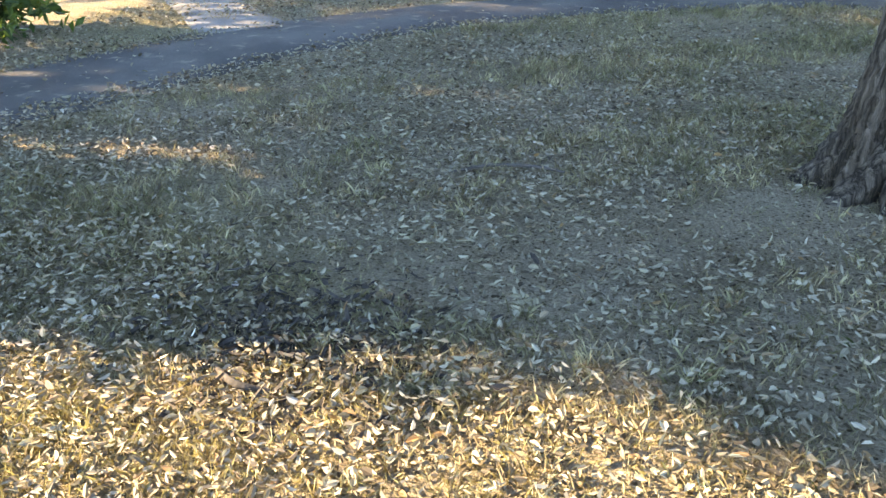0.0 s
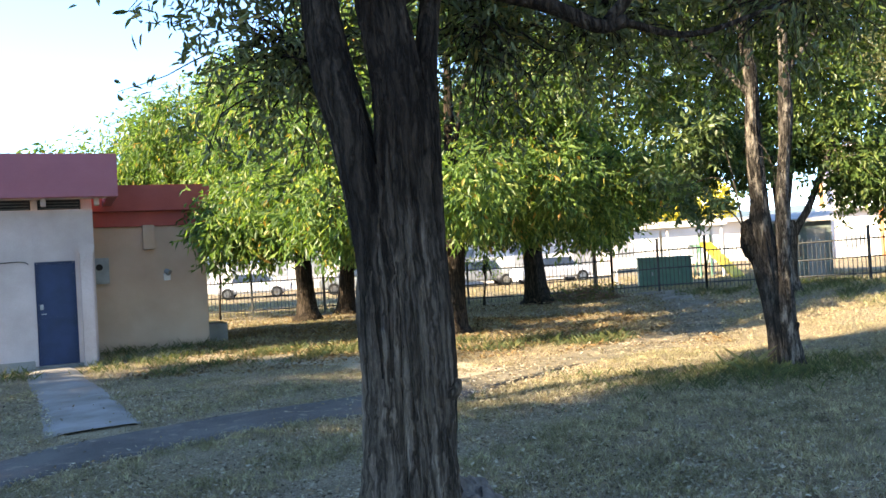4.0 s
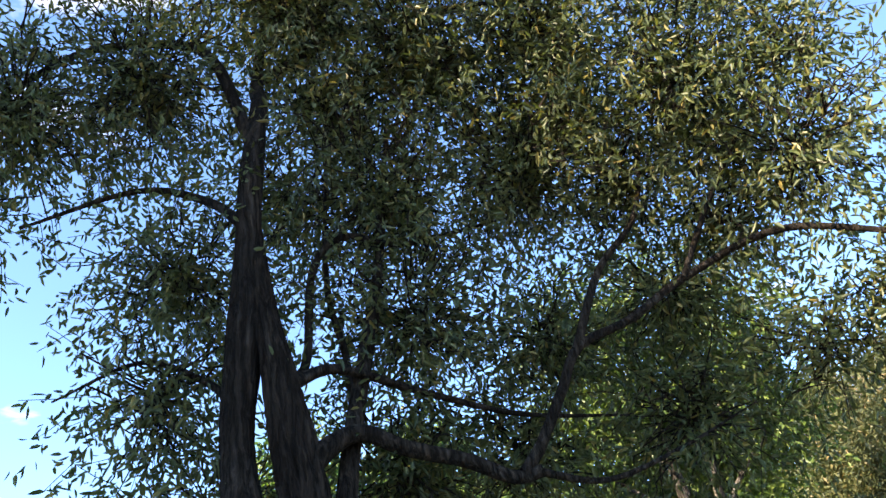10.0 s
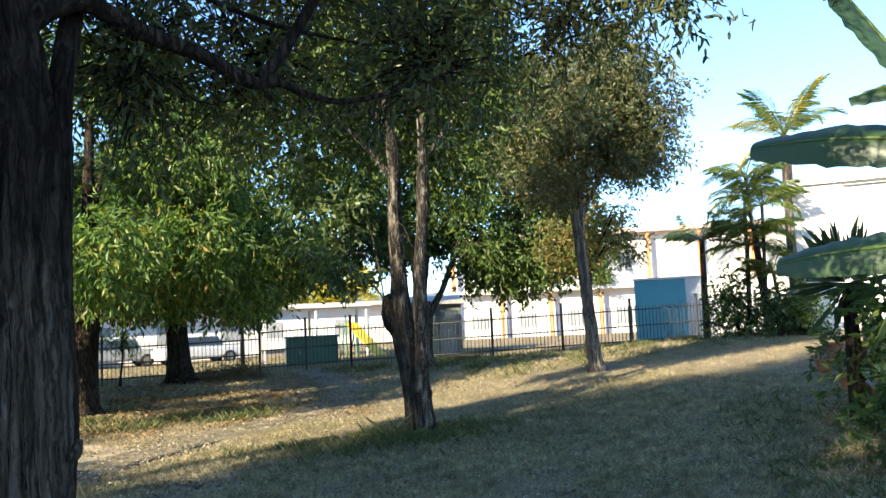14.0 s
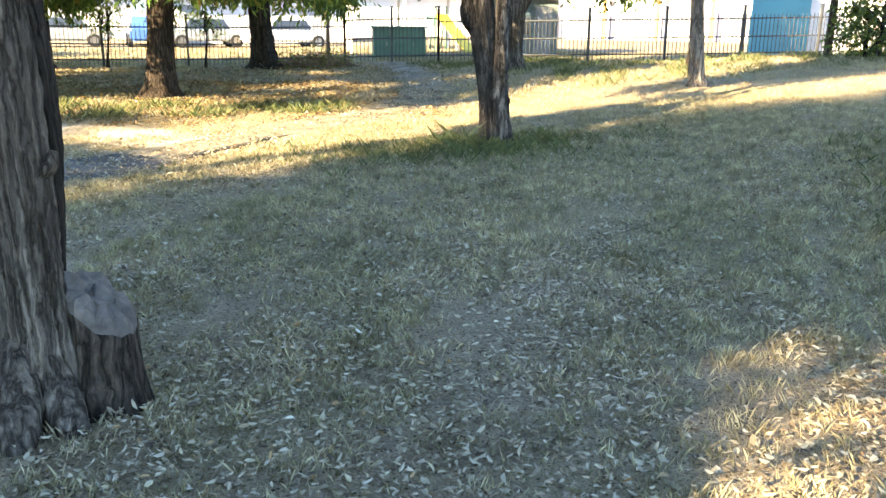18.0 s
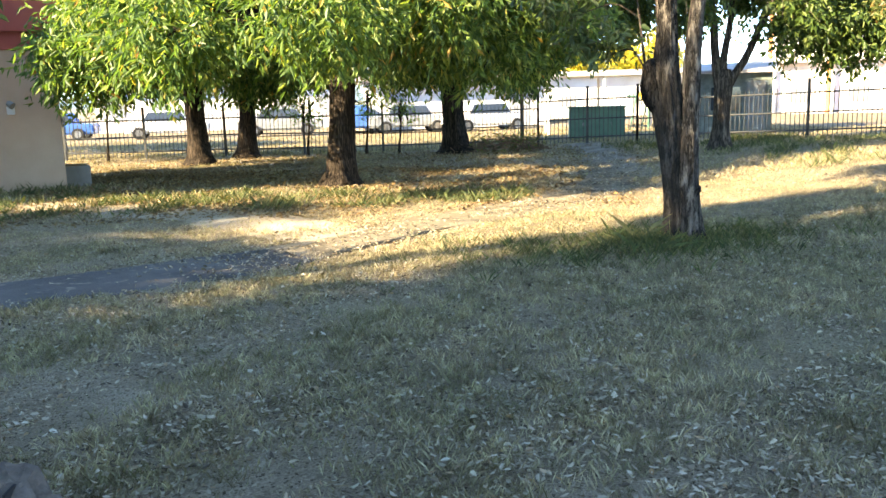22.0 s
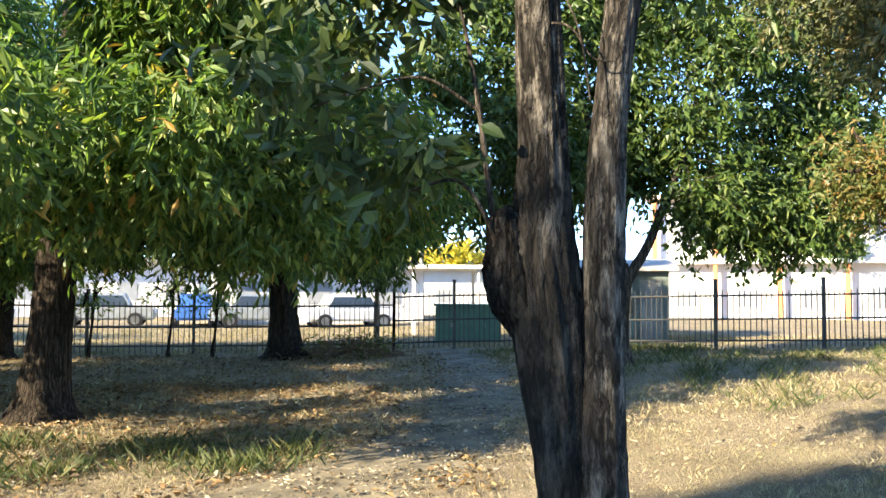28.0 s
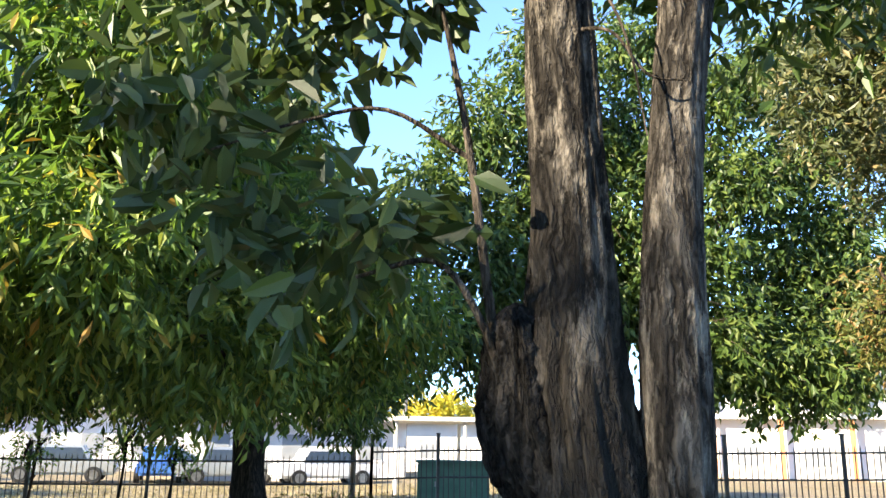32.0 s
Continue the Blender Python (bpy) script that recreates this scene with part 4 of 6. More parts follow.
    rs = [1.3, 0.95, 0.8, 1.1, 1.1, 1.0, 0.75, 0.9, 0.9, 0.75, 0.6, 0.8, 0.7, 0.7, 0.6, 0.6, 0.5, 0.45, 0.7, 0.7, 0.5, 0.85, 0.95, 0.6, 0.6, 0.5, 0.6, 0.5, 0.65, 0.6, 0.5]
    v, f, p, w = sprays(np.array(cs) - np.array([ox, oy, 0]), np.array(rs) * 1.12, 11000, 9, 0.078, 0.023, 0.36, 0.45, 71, True, 0.0)
    hang("crown", fast_mesh("crown", v, f, MAT["leaf_near"]), top, "thin crown of narrow dull green leaves")
    k = np.random.default_rng(5)
    tw = []
    heads = np.array(cs) - np.array([ox, oy, 0])
    for j in k.choice(len(p), 5200, replace=False):
        near = heads[np.argmin(np.linalg.norm(heads - p[j], axis=1))]
        a = p[j] + (near - p[j]) * k.uniform(0.3, 0.7)
        mid = (a + p[j]) / 2 + k.standard_normal(3) * 0.07
        tw.append(tube([(*a, 0.008), (*mid, 0.006), (*p[j], 0.004), (*(p[j] + w[j] * 0.34), 0.002)], 3, 2))
    v, f = joined(tw)
    tagged(hang("fine_branching", fast_mesh("fine_branching", v, f, MAT["bark_backlit"]), top), kind="stuff")
    # outermost spray against the sky
    base = np.array([(3.2, 4.05, 3.8), (3.6, 3.85, 3.68), (3.9, 3.7, 3.7), (3.5, 3.9, 3.95), (3.3, 4.0, 4.2), (3.7, 3.8, 3.8), (4.0, 3.65, 3.76), (3.1, 4.1, 3.5)]) - np.array([ox, oy, 0])
    v, f, p, w = sprays(base, np.full(8, 0.2), 90, 8, 0.09, 0.028, 0.22, -0.35, 77, True, 0.1)
    tagged(hang("spray", fast_mesh("spray", v, f, MAT["leaf_near"]), top), kind="stuff")
    return top


near_tree()


# second tree: twin leaning trunks with a charred burl and low broad-leaved shoots
def twin_tree():
    ox, oy = 4.1, 10.8
    g = ground_at(ox, oy)
    top = thing("tree", (ox, oy, g), "twin-trunk tree with charred burl and low broad-leaved shoots", "tree", "park trees")
    AX, AY, SLIM, LOW = 4.47, 11.85, 0.68, 0.93
    thick = lambda z: SLIM + 0.18 * min(max((z - 0.6) / 1.2, 0.0), 1.0)
    loc = lambda rows: [((x - AX) * (SLIM + 0.12 * (z > 1.5)), (y - AY) * SLIM, z * LOW, r * thick(z)) for x, y, z, r in rows]
    far = lambda c: np.array(c) - np.array([AX, AY, 0.0])
    left = [(4.42, 11.92, -0.1, 0.3), (4.42, 11.92, 0.12, 0.22), (4.38, 11.92, 0.5, 0.185), (4.31, 11.93, 0.95, 0.18), (4.25, 11.95, 1.4, 0.185), (4.22, 11.95, 1.8, 0.15), (4.22, 11.95, 2.3, 0.115), (4.19, 11.96, 2.8, 0.105),
            (4.18, 11.98, 3.3, 0.095), (4.16, 12.0, 3.9, 0.085), (4.0, 12.05, 4.8, 0.07), (3.8, 12.1, 6.0, 0.04), (3.7, 12.2, 7.2, 0.012)]
    right = [(4.6, 11.74, -0.1, 0.26), (4.58, 11.75, 0.12, 0.19), (4.54, 11.75, 0.5, 0.15), (4.5, 11.76, 1.0, 0.13), (4.46, 11.77, 1.6, 0.1), (4.44, 11.78, 2.2, 0.092), (4.46, 11.79, 2.7, 0.09), (4.52, 11.8, 3.1, 0.088),
             (4.6, 11.82, 3.6, 0.09), (4.7, 11.84, 4.1, 0.075), (4.9, 11.9, 5.2, 0.05), (5.0, 12.0, 6.8, 0.014)]
    part_way = lambda z: min(max((z - 0.7) / 2.0, 0.0), 1.0)
    left = [(x + 0.03 * part_way(z) + 0.16 * part_way(z - 2.6), y, z, r * (1 + 0.12 * part_way(z))) for x, y, z, r in left]
    right = [(x + 0.14 * part_way(z) - 0.3 * part_way(z - 2.6), y, z, r) for x, y, z, r in right]
    for i, rows in enumerate((left, right)):
        v, f = tube(loc(rows), 72, 12, 0.055, 6, 90 + i)
        hang("trunk", fast_mesh("trunk", v, f, MAT["bark_flaky" if i else "bark_sooty"], True), top, "grey trunk with pale flaking bark" if i else "soot-blackened trunk with pale flakes")
    v, f = tube(loc([(4.27, 11.94, 1.25, 0.07), (4.15, 11.95, 1.48, 0.105), (4.08, 11.96, 1.68, 0.12), (4.05, 11.96, 1.84, 0.1), (4.04, 11.96, 1.98, 0.08), (4.05, 11.96, 2.05, 0.015)]), 44, 12, 0.13, 5, 95)
    hang("burl", fast_mesh("burl", v, f, MAT["bark_char"], True), top, "charred lumpy burl")
    v, f = tube(loc([(4.58, 11.68, 0.5, 0.06), (4.64, 11.65, 0.58, 0.045), (4.66, 11.63, 0.63, 0.015)]), 10, 4, 0.15, 4, 97)
    hang("burl", fast_mesh("burl", v, f, MAT["bark_char"], True), top)
    shoots = [[(3.98, 11.96, 1.85, 0.018), (3.95, 12.0, 2.1, 0.016), (3.9, 12.05, 2.5, 0.014), (3.85, 12.1, 2.8, 0.011), (3.75, 12.1, 3.2, 0.006)],
              [(4.0, 11.95, 1.8, 0.014), (3.9, 11.9, 2.0, 0.012), (3.75, 11.9, 2.15, 0.01), (3.5, 11.95, 2.1, 0.006)],
              [(3.9, 12.05, 2.5, 0.01), (3.6, 12.1, 2.65, 0.008), (3.3, 12.15, 2.6, 0.006), (3.0, 12.2, 2.5, 0.004)],
              [(4.2, 11.9, 2.9, 0.008), (4.32, 11.72, 2.85, 0.006), (4.42, 11.65, 2.7, 0.005), (4.55, 11.62, 2.68, 0.003)],
              [(4.2, 11.86, 3.1, 0.007), (4.28, 11.72, 3.0, 0.006), (4.36, 11.66, 2.8, 0.005), (4.4, 11.62, 2.5, 0.003)]]
    for i, rows in enumerate(shoots):
        v, f = tube(loc(rows), 6, 5, 0.05, 3, 100 + i)
        hang("shoot", fast_mesh("shoot", v, f, MAT["bark_pale"], True), top)
    bc = np.array([(3.6, 12.0, 2.08), (3.4, 12.1, 2.2), (3.75, 12.05, 2.2), (3.2, 12.15, 2.5), (3.0, 12.15, 2.6), (3.5, 12.15, 2.8), (3.8, 12.1, 2.85), (3.7, 12.1, 3.2), (3.3, 12.2, 3.0)])
    v, f, p, w = sprays(far(bc), np.array([0.16, 0.15, 0.14, 0.16, 0.14, 0.2, 0.18, 0.2, 0.2]), 150, 6, 0.12, 0.052, 0.2, 0.55, 111, True, 0.2)
    hang("low_leaves", fast_mesh("low_leaves", v, f, MAT["leaf_broad"]), top, "broad matt green leaves on young shoots")
    limbs = [[(4.16, 12.0, 3.8, 0.05), (3.6, 12.2, 4.4, 0.04), (2.9, 12.4, 4.8, 0.02), (2.2, 12.5, 4.7, 0.006)], [(4.0, 12.05, 4.6, 0.04), (4.2, 12.8, 5.4, 0.03), (4.4, 13.4, 6.0, 0.01)],
             [(4.66, 11.83, 3.9, 0.045), (5.3, 11.8, 4.6, 0.035), (6.0, 11.9, 5.0, 0.02), (6.8, 12.0, 4.9, 0.006)], [(4.85, 11.88, 5.0, 0.03), (5.2, 11.2, 5.8, 0.02), (5.5, 10.8, 6.3, 0.008)]]
    for i, rows in enumerate(limbs):
        v, f = tube(loc(rows), 9, 5, 0.06, 4, 120 + i)
        hang("limb", fast_mesh("limb", v, f, MAT["bark_sooty"], True), top)
    cs = np.array([(2.6, 12.4, 4.6), (3.4, 12.4, 5.2), (4.2, 12.6, 5.8), (5.2, 11.9, 5.2), (5.9, 12.2, 5.0), (5.6, 12.4, 5.6), (4.6, 11.8, 6.6), (5.4, 11.2, 6.2), (3.4, 12.0, 6.4), (2.4, 12.6, 3.9), (5.3, 12.5, 4.1), (5.6, 12.6, 3.8), (3.5, 13.0, 4.3), (4.4, 13.1, 4.6), (5.1, 12.9, 4.5), (3.9, 13.2, 5.3), (4.9, 13.0, 5.6), (3.2, 12.9, 3.5)])
    v, f, p, w = sprays(far(cs), np.array([0.8, 0.9, 1.0, 0.9, 0.8, 0.7, 1.1, 0.9, 1.0, 0.6, 0.6, 0.6, 0.6, 0.65, 0.6, 0.8, 0.8, 0.45]), 4300, 8, 0.13, 0.045, 0.36, 0.5, 131, False, 0.3)
    hang("crown", fast_mesh("crown", v, f, MAT["leaf_deep"]), top)
    return top


twin_tree()

RING = [(a, 0.8 + 0.12 * math.sin(3 * a), 2.85 + 0.4 * math.sin(5 * a + 1)) for a in np.linspace(0, 2 * math.pi, 13, endpoint=False)]
BIG = [  # place, height, fork, trunk radius, crown centre, crown radii, bark, leaf, label, twigs, clump, hanging outer limbs, leaf length
    ((0.0, 18.2), 8.5, 2.0, 0.25, (-0.5, 0, 4.7), (5.2, 4.6, 3.6), "bark_brown", "leaf_lime", "broad spreading shade tree with hanging lime green leaves", 13500, 1.12, RING + [(0.1, 0.95, 3.2), (-0.4, 0.9, 3.4)], 0.19),
    ((-4.2, 25.2), 9.0, 2.0, 0.26, (-0.5, 0, 5.0), (4.4, 4.0, 3.6), "bark_brown", "leaf_lime", "shade tree with yellow-green crown near the fence", 9430, 1.12, RING[::2], 0.2),
    ((-3.3, 27.2), 8.5, 2.3, 0.24, (0, 0, 5.3), (3.4, 3.0, 3.3), "bark_brown", "leaf_lime", "slimmer shade tree beside the fence", 4264, 1.12, RING[::4], 0.2),
    ((2.9, 27.3), 9.0, 2.0, 0.34, (-0.6, -0.6, 5.0), (3.9, 3.6, 3.5), "bark_brown", "leaf_deep", "thick-trunked tree with a deep green crown by the fence", 10250, 1.12, RING[::3], 0.2),
    ((-9.5, 26.8), 7.0, 2.0, 0.14, (0, 0, 4.4), (2.8, 2.4, 2.6), "bark_brown", "leaf_lime", "young tree at the fence behind the utility building", 2800, 1.1, RING[::4], 0.22),
]
for n, ((x, y), hi, fork, r, cc, cr, bk, lf, lab, tw, cl, ring, ln) in enumerate(BIG):
    limbs, crown = spreading(hi, fork, r, cc, cr, 200 + n * 11, 11, (0.15 * (-1) ** n, 0.1), tw, cl, ring, per=8, length=ln, width=ln * 0.3, reach=0.55, droop=0.9, shell=0.5)
    make_tree((x, y, ground_at(x, y)), limbs, crown, lab, bk, lf, seed=300 + n * 17)

# pale-limbed tree forking low beside the court fence
def forked_tree():
    at = (8.9, 22.0)
    limbs = [("trunk", [(0, 0, -0.1, 0.42), (0, 0, 0.08, 0.3), (0, 0, 0.5, 0.2), (0.02, 0, 1.1, 0.19), (0.05, 0, 1.5, 0.2), (0.1, 0, 1.9, 0.12)], 22, 0.09)]
    for rows in ([(0.0, 0, 1.3, 0.13), (-0.12, 0, 1.8, 0.11), (-0.15, 0.1, 2.4, 0.1), (-0.25, 0.1, 3.4, 0.08), (-0.6, 0.1, 4.8, 0.05), (-1.2, 0, 6.6, 0.015)],
                 [(0.08, 0, 1.35, 0.12), (0.3, 0, 1.75, 0.1), (0.55, -0.1, 2.2, 0.09), (0.9, -0.1, 3.0, 0.075), (1.5, -0.2, 4.4, 0.05), (2.3, -0.2, 6.2, 0.012)],
                 [(0.05, 0.05, 1.5, 0.1), (0.1, 0.15, 2.2, 0.09), (0.3, 0.3, 3.2, 0.07), (0.4, 0.5, 5.0, 0.04), (0.3, 0.6, 7.2, 0.012)],
                 [(-0.2, 0.1, 2.9, 0.06), (-0.8, -0.1, 3.5, 0.045), (-1.7, -0.3, 4.2, 0.03), (-2.7, -0.4, 4.4, 0.008)],
                 [(0.95, -0.1, 3.1, 0.06), (1.6, 0.1, 3.4, 0.04), (2.6, 0.3, 3.7, 0.03), (3.8, 0.4, 4.2, 0.018), (5.0, 0.4, 4.6, 0.006)],
                 [(1.5, -0.2, 4.4, 0.045), (2.6, 0.0, 5.6, 0.035), (3.8, 0.1, 6.8, 0.02), (4.8, 0.2, 7.6, 0.006)],
                 [(0.3, 0.3, 3.2, 0.05), (-0.2, 0.6, 4.2, 0.04), (-0.9, 0.9, 5.4, 0.012)]):
        limbs.append(("limb", rows, 10, 0.05))
    cs = [(-2.2, -0.4, 4.2), (-1.6, 0.2, 5.4), (-0.9, 0.3, 6.6), (0.3, 0.6, 7.2), (0.2, 0.3, 5.4), (1.4, -0.2, 4.8), (2.2, -0.2, 6.2), (3.0, 0.3, 3.7), (2.4, 0.2, 3.3), (-1.0, -0.2, 3.6), (0.9, 0.6, 4.0), (1.6, -0.5, 3.1),
          (3.4, 0.5, 5.0), (-2.6, 0.2, 3.3), (-0.3, 0.9, 4.4), (1.2, 0.4, 6.6), (-2.4, 0.2, 6.8), (-1.2, 0.0, 8.2), (0.6, 0.2, 8.8), (2.2, 0.0, 8.0), (3.6, 0.2, 6.8), (4.6, 0.3, 5.6), (4.4, 0.2, 4.1), (5.2, 0.4, 4.6), (3.4, 0.0, 8.6), (4.8, 0.2, 7.4), (-3.2, 0.0, 5.4), (2.9, -0.5, 2.7), (4.0, -0.2, 3.0)]
    crown = dict(centres=np.array(cs), radii=np.full(len(cs), 0.95), twigs=8200, per=8, length=0.19, width=0.075, reach=0.45, droop=0.8, shell=0.2)
    make_tree((*at, ground_at(*at)), limbs, crown, "pale-limbed tree forking low beside the court fence", "bark_pale", "leaf_deep", seed=391, twig_len=0.5)


forked_tree()

# slender pale tree on the bank, thin crown
tx, ty = 9.35, 14.3
limbs, crown = spreading(7.0, 2.9, 0.115, (0.0, 0, 4.9), (1.75, 1.75, 2.2), 421, 13, (-0.25, 0.1), 6800, 0.8, per=8, length=0.12, width=0.04, reach=0.32, droop=0.35, shell=0.4)
make_tree((tx, ty, ground_at(tx, ty)), limbs, crown, "slender tree on the sunny bank, bark paled for sunlight", "bark_sunlit", "leaf_drab", seed=430)
limbs, crown = spreading(3.6, 1.6, 0.09, (0.4, 0.2, 2.9), (1.5, 1.2, 0.9), 441, 7, (0.2, 0.1), 700, 0.55, per=8, length=0.13, width=0.05, reach=0.3, droop=0.5, shell=0.4)
make_tree((11.4, 17.6, ground_at(11.4, 17.6)), limbs, crown, "small rust-leaved tree below the garden house", "bark_brown", "leaf_rust", seed=450)

# saplings by the fence
for n, (x, y, h) in enumerate(((-7.6, 28.0, 2.2), (0.2, 27.9, 1.9), (1.2, 28.0, 1.6), (-1.6, 28.1, 1.7))):
    limbs, crown = spreading(h, h * 0.6, 0.03, (0, 0, h * 0.8), (0.5, 0.5, 0.4), 470 + n, 4, (0.1, 0), 60, 0.3, per=7, length=0.12, width=0.04, reach=0.25, droop=0.4)
    make_tree((x, y, ground_at(x, y)), limbs, crown, "thin sapling with few leaves by the fence", "bark_brown", "leaf_lime", "fence saplings", "sapling", "sapling", seed=480 + n)

# unseen trees added beyond the path so that their shade falls across the lawn
for n, (x, y, hi, cr) in enumerate(((-9.95, 0.3, 9.0, 1.95), (-12.8, 1.8, 9.5, 1.7), (-17.6, -2.4, 16.0, 2.2), (-18.4, -1.7, 16.5, 2.3), (-18.8, 6.9, 9.6, 2.7), (-13.4, 5.2, 6.9, 2.3), (-8.7, -2.6, 10.6, 1.5), (-6.75, 0.4, 2.4, 0.55))):
    tall = hi > 12
    limbs, crown = spreading(hi, min(2.6, hi * 0.35), 0.26 if hi > 4 else 0.07, (0, 0, hi * (0.75 if n == 6 else 0.7 if tall else 0.62)), (cr, cr, hi * (0.2 if n == 6 else 0.28 if tall else 0.36)), 520 + n * 7, 11, (0.2, 0.1), 3100 if tall else (3600 if n in (0, 4, 5) else 900 if n > 5 else 2300), 1.4 if tall else 0.5 if hi < 4 else 1.0, per=7, length=0.22, width=0.09, reach=0.4, droop=0.5, shell=0.3)
    # gaps set so that sun streaks and spots land on the lawn
    crown["gaps"] = ((-0.42, 0.36, 6.3, 7.7), (-1.7, 0.32, 6.0, 6.6), (0.9, 0.35, 3.3, 4.2)) if n == 0 else ()
    make_tree((x, y, ground_at(x, y)), limbs, crown, "unseen tall tree added beyond the path for shade" if hi > 4 else "unseen small tree added beside the path for shade", "bark_brown", "leaf_deep", seed=540 + n * 9)

# unseen young tree, added to narrow the sunlit patch on the lawn
limbs, crown = spreading(6.8, 3.6, 0.15, (0, 0, 6.0), (0.45, 0.45, 1.05), 631, 9, (0.1, 0.1), 420, 0.33, per=7, length=0.2, width=0.08, reach=0.25, droop=0.4, shell=0.2)
make_tree((-11.1, -2.18, ground_at(-11.1, -2.18)), limbs, crown, "unseen young tree added beyond the path for shade", "bark_brown", "leaf_deep", seed=640)
# unseen slender tree, added only to shade the twin tree's lower trunk
limbs, crown = spreading(15.2, 12.8, 0.17, (0, 0, 14.1), (0.45, 0.45, 0.9), 611, 9, (0.1, 0.05), 1000, 0.42, per=7, length=0.22, width=0.09, reach=0.3, droop=0.4, shell=0.1)
make_tree((-21.9, 0.1, ground_at(-21.9, 0.1)), limbs, crown, "unseen tall slender tree added to shade the twin tree", "bark_brown", "leaf_deep", seed=620)


# ---- garden side: house, palms, banana, pots ----
HX, HY = 17.55, 16.7
HOUSE = thing("garden_house", (HX, HY, 0.0), "white plastered two-storey house with stencilled wall and orange corner", "house", turn=-48)


def hpart(name, x0, y0, z0, x1, y1, z1, mat, parent=HOUSE, label="", bevel=0.012):
    return part(name, block(x0, y0, z0, x1, y1, z1, bevel), mat, parent, label)


hpart("wall", 0, 0, 0.3, 3.2, 0.22, 4.7, "white", label="sunlit white plaster wall")
hpart("wall", 0, 0.22, 0.3, 0.22, 6, 4.7, "white")
hpart("wall", 3.2, 1.6, 0.3, 9, 1.8, 4.7, "white")
hpart("wall", 3.2, 0.0, 0.3, 9, 0.2, 2.45, "white")
hpart("wall", 3.0, 0.22, 2.4, 3.2, 1.6, 4.7, "orange", label="orange painted balcony return")
hpart("wall", 8.8, 0, 0.3, 9, 6, 4.7, "white")
hpart("wall", 0, 5.8, 0.3, 9, 6, 4.7, "white")
hpart("roof", -0.12, -0.12, 4.7, 9.1, 6.1, 4.88, "white", label="flat white roof slab")
hpart("roof_edge", 1.2, -0.16, 4.62, 2.6, -0.1, 4.67, "fence")
hpart("balcony_floor", 3.2, 0.2, 2.3, 8.8, 1.6, 2.45, "white")
hpart("downpipe", -0.09, 0.1, 0.3, -0.01, 0.18, 4.7, "grey_metal")
win = hpart("window", 4.2, 1.55, 2.6, 5.4, 1.6, 4.0, "glass", label="dark balcony window")
for x0, x1, z0, z1 in ((4.15, 4.2, 2.55, 4.05), (5.4, 5.45, 2.55, 4.05), (4.2, 5.4, 4.0, 4.05), (4.2, 5.4, 2.55, 2.6)):
    hpart("window_frame", x0, 1.53, z0, x1, 1.6, z1, "white", win)
for i in range(4):
    for j, (dx, dz) in enumerate(((0, 0.08), (0.06, 0.16), (0.12, 0.06), (0.05, 0.0))):
        hpart("stencil_mark", 0.95 + i * 0.42 + dx, -0.006, 3.78 + dz + 0.02 * (i % 2), 1.04 + i * 0.42 + dx, 0.0, 3.85 + dz + 0.02 * (i % 2), "grey_metal", bevel=0)
for i in range(30):
    hpart("baluster", 3.3 + i * 0.18, 0.05, 2.45, 3.36 + i * 0.18, 0.11, 3.15, ("white", "fence")[i % 2], bevel=0)
hpart("handrail", 3.2, 0.03, 3.15, 8.8, 0.13, 3.22, "white")

TEAL = thing("garden_wall", (19.3, 27.0, 0.0), "boundary wall behind the fence, part teal and part white", "wall", turn=-40)
part("wall", block(0.5, 0, 0.0, 2.4, 0.2, 2.75, 0.01), "teal", TEAL, "teal painted wall")
part("wall", block(2.4, 0.0, 0.0, 8.0, 0.22, 2.8, 0.01), "white", TEAL)
part("coping", block(0.45, -0.05, 2.75, 8.05, 0.27, 2.84, 0.01), "white", TEAL)


def frond(k, length, width, rise, droop, n=34, two=True):
    """A feather frond in the x direction: rib rows and leaflets."""
    t = np.linspace(0, 1, 14)
    rib = np.stack([length * t * (1 - 0.18 * t * droop), np.zeros(14), rise * t - droop * length * 0.55 * t ** 2.2], -1)
    tt_ = np.repeat(np.linspace(0.12, 0.99, n), 2)
    sgn = np.tile([1, -1], n)
    base = np.stack([np.interp(tt_, t, rib[:, c]) for c in range(3)], -1)
    ln = width * np.sin(np.clip(tt_, 0, 1) * np.pi * 0.86 + 0.35) * k.uniform(0.85, 1.1, 2 * n)
    way = np.stack([np.full(2 * n, 0.55), sgn * 1.0, -0.35 - 0.4 * k.random(2 * n)], -1)
    v, f = leaf_faces(base, way, np.tile(np.array([1.0, 0, 0.3]), (2 * n, 1)), np.maximum(ln, 0.08), np.full(2 * n, 0.042 * width / 0.6), False, 0.1)
    return rib, v, f


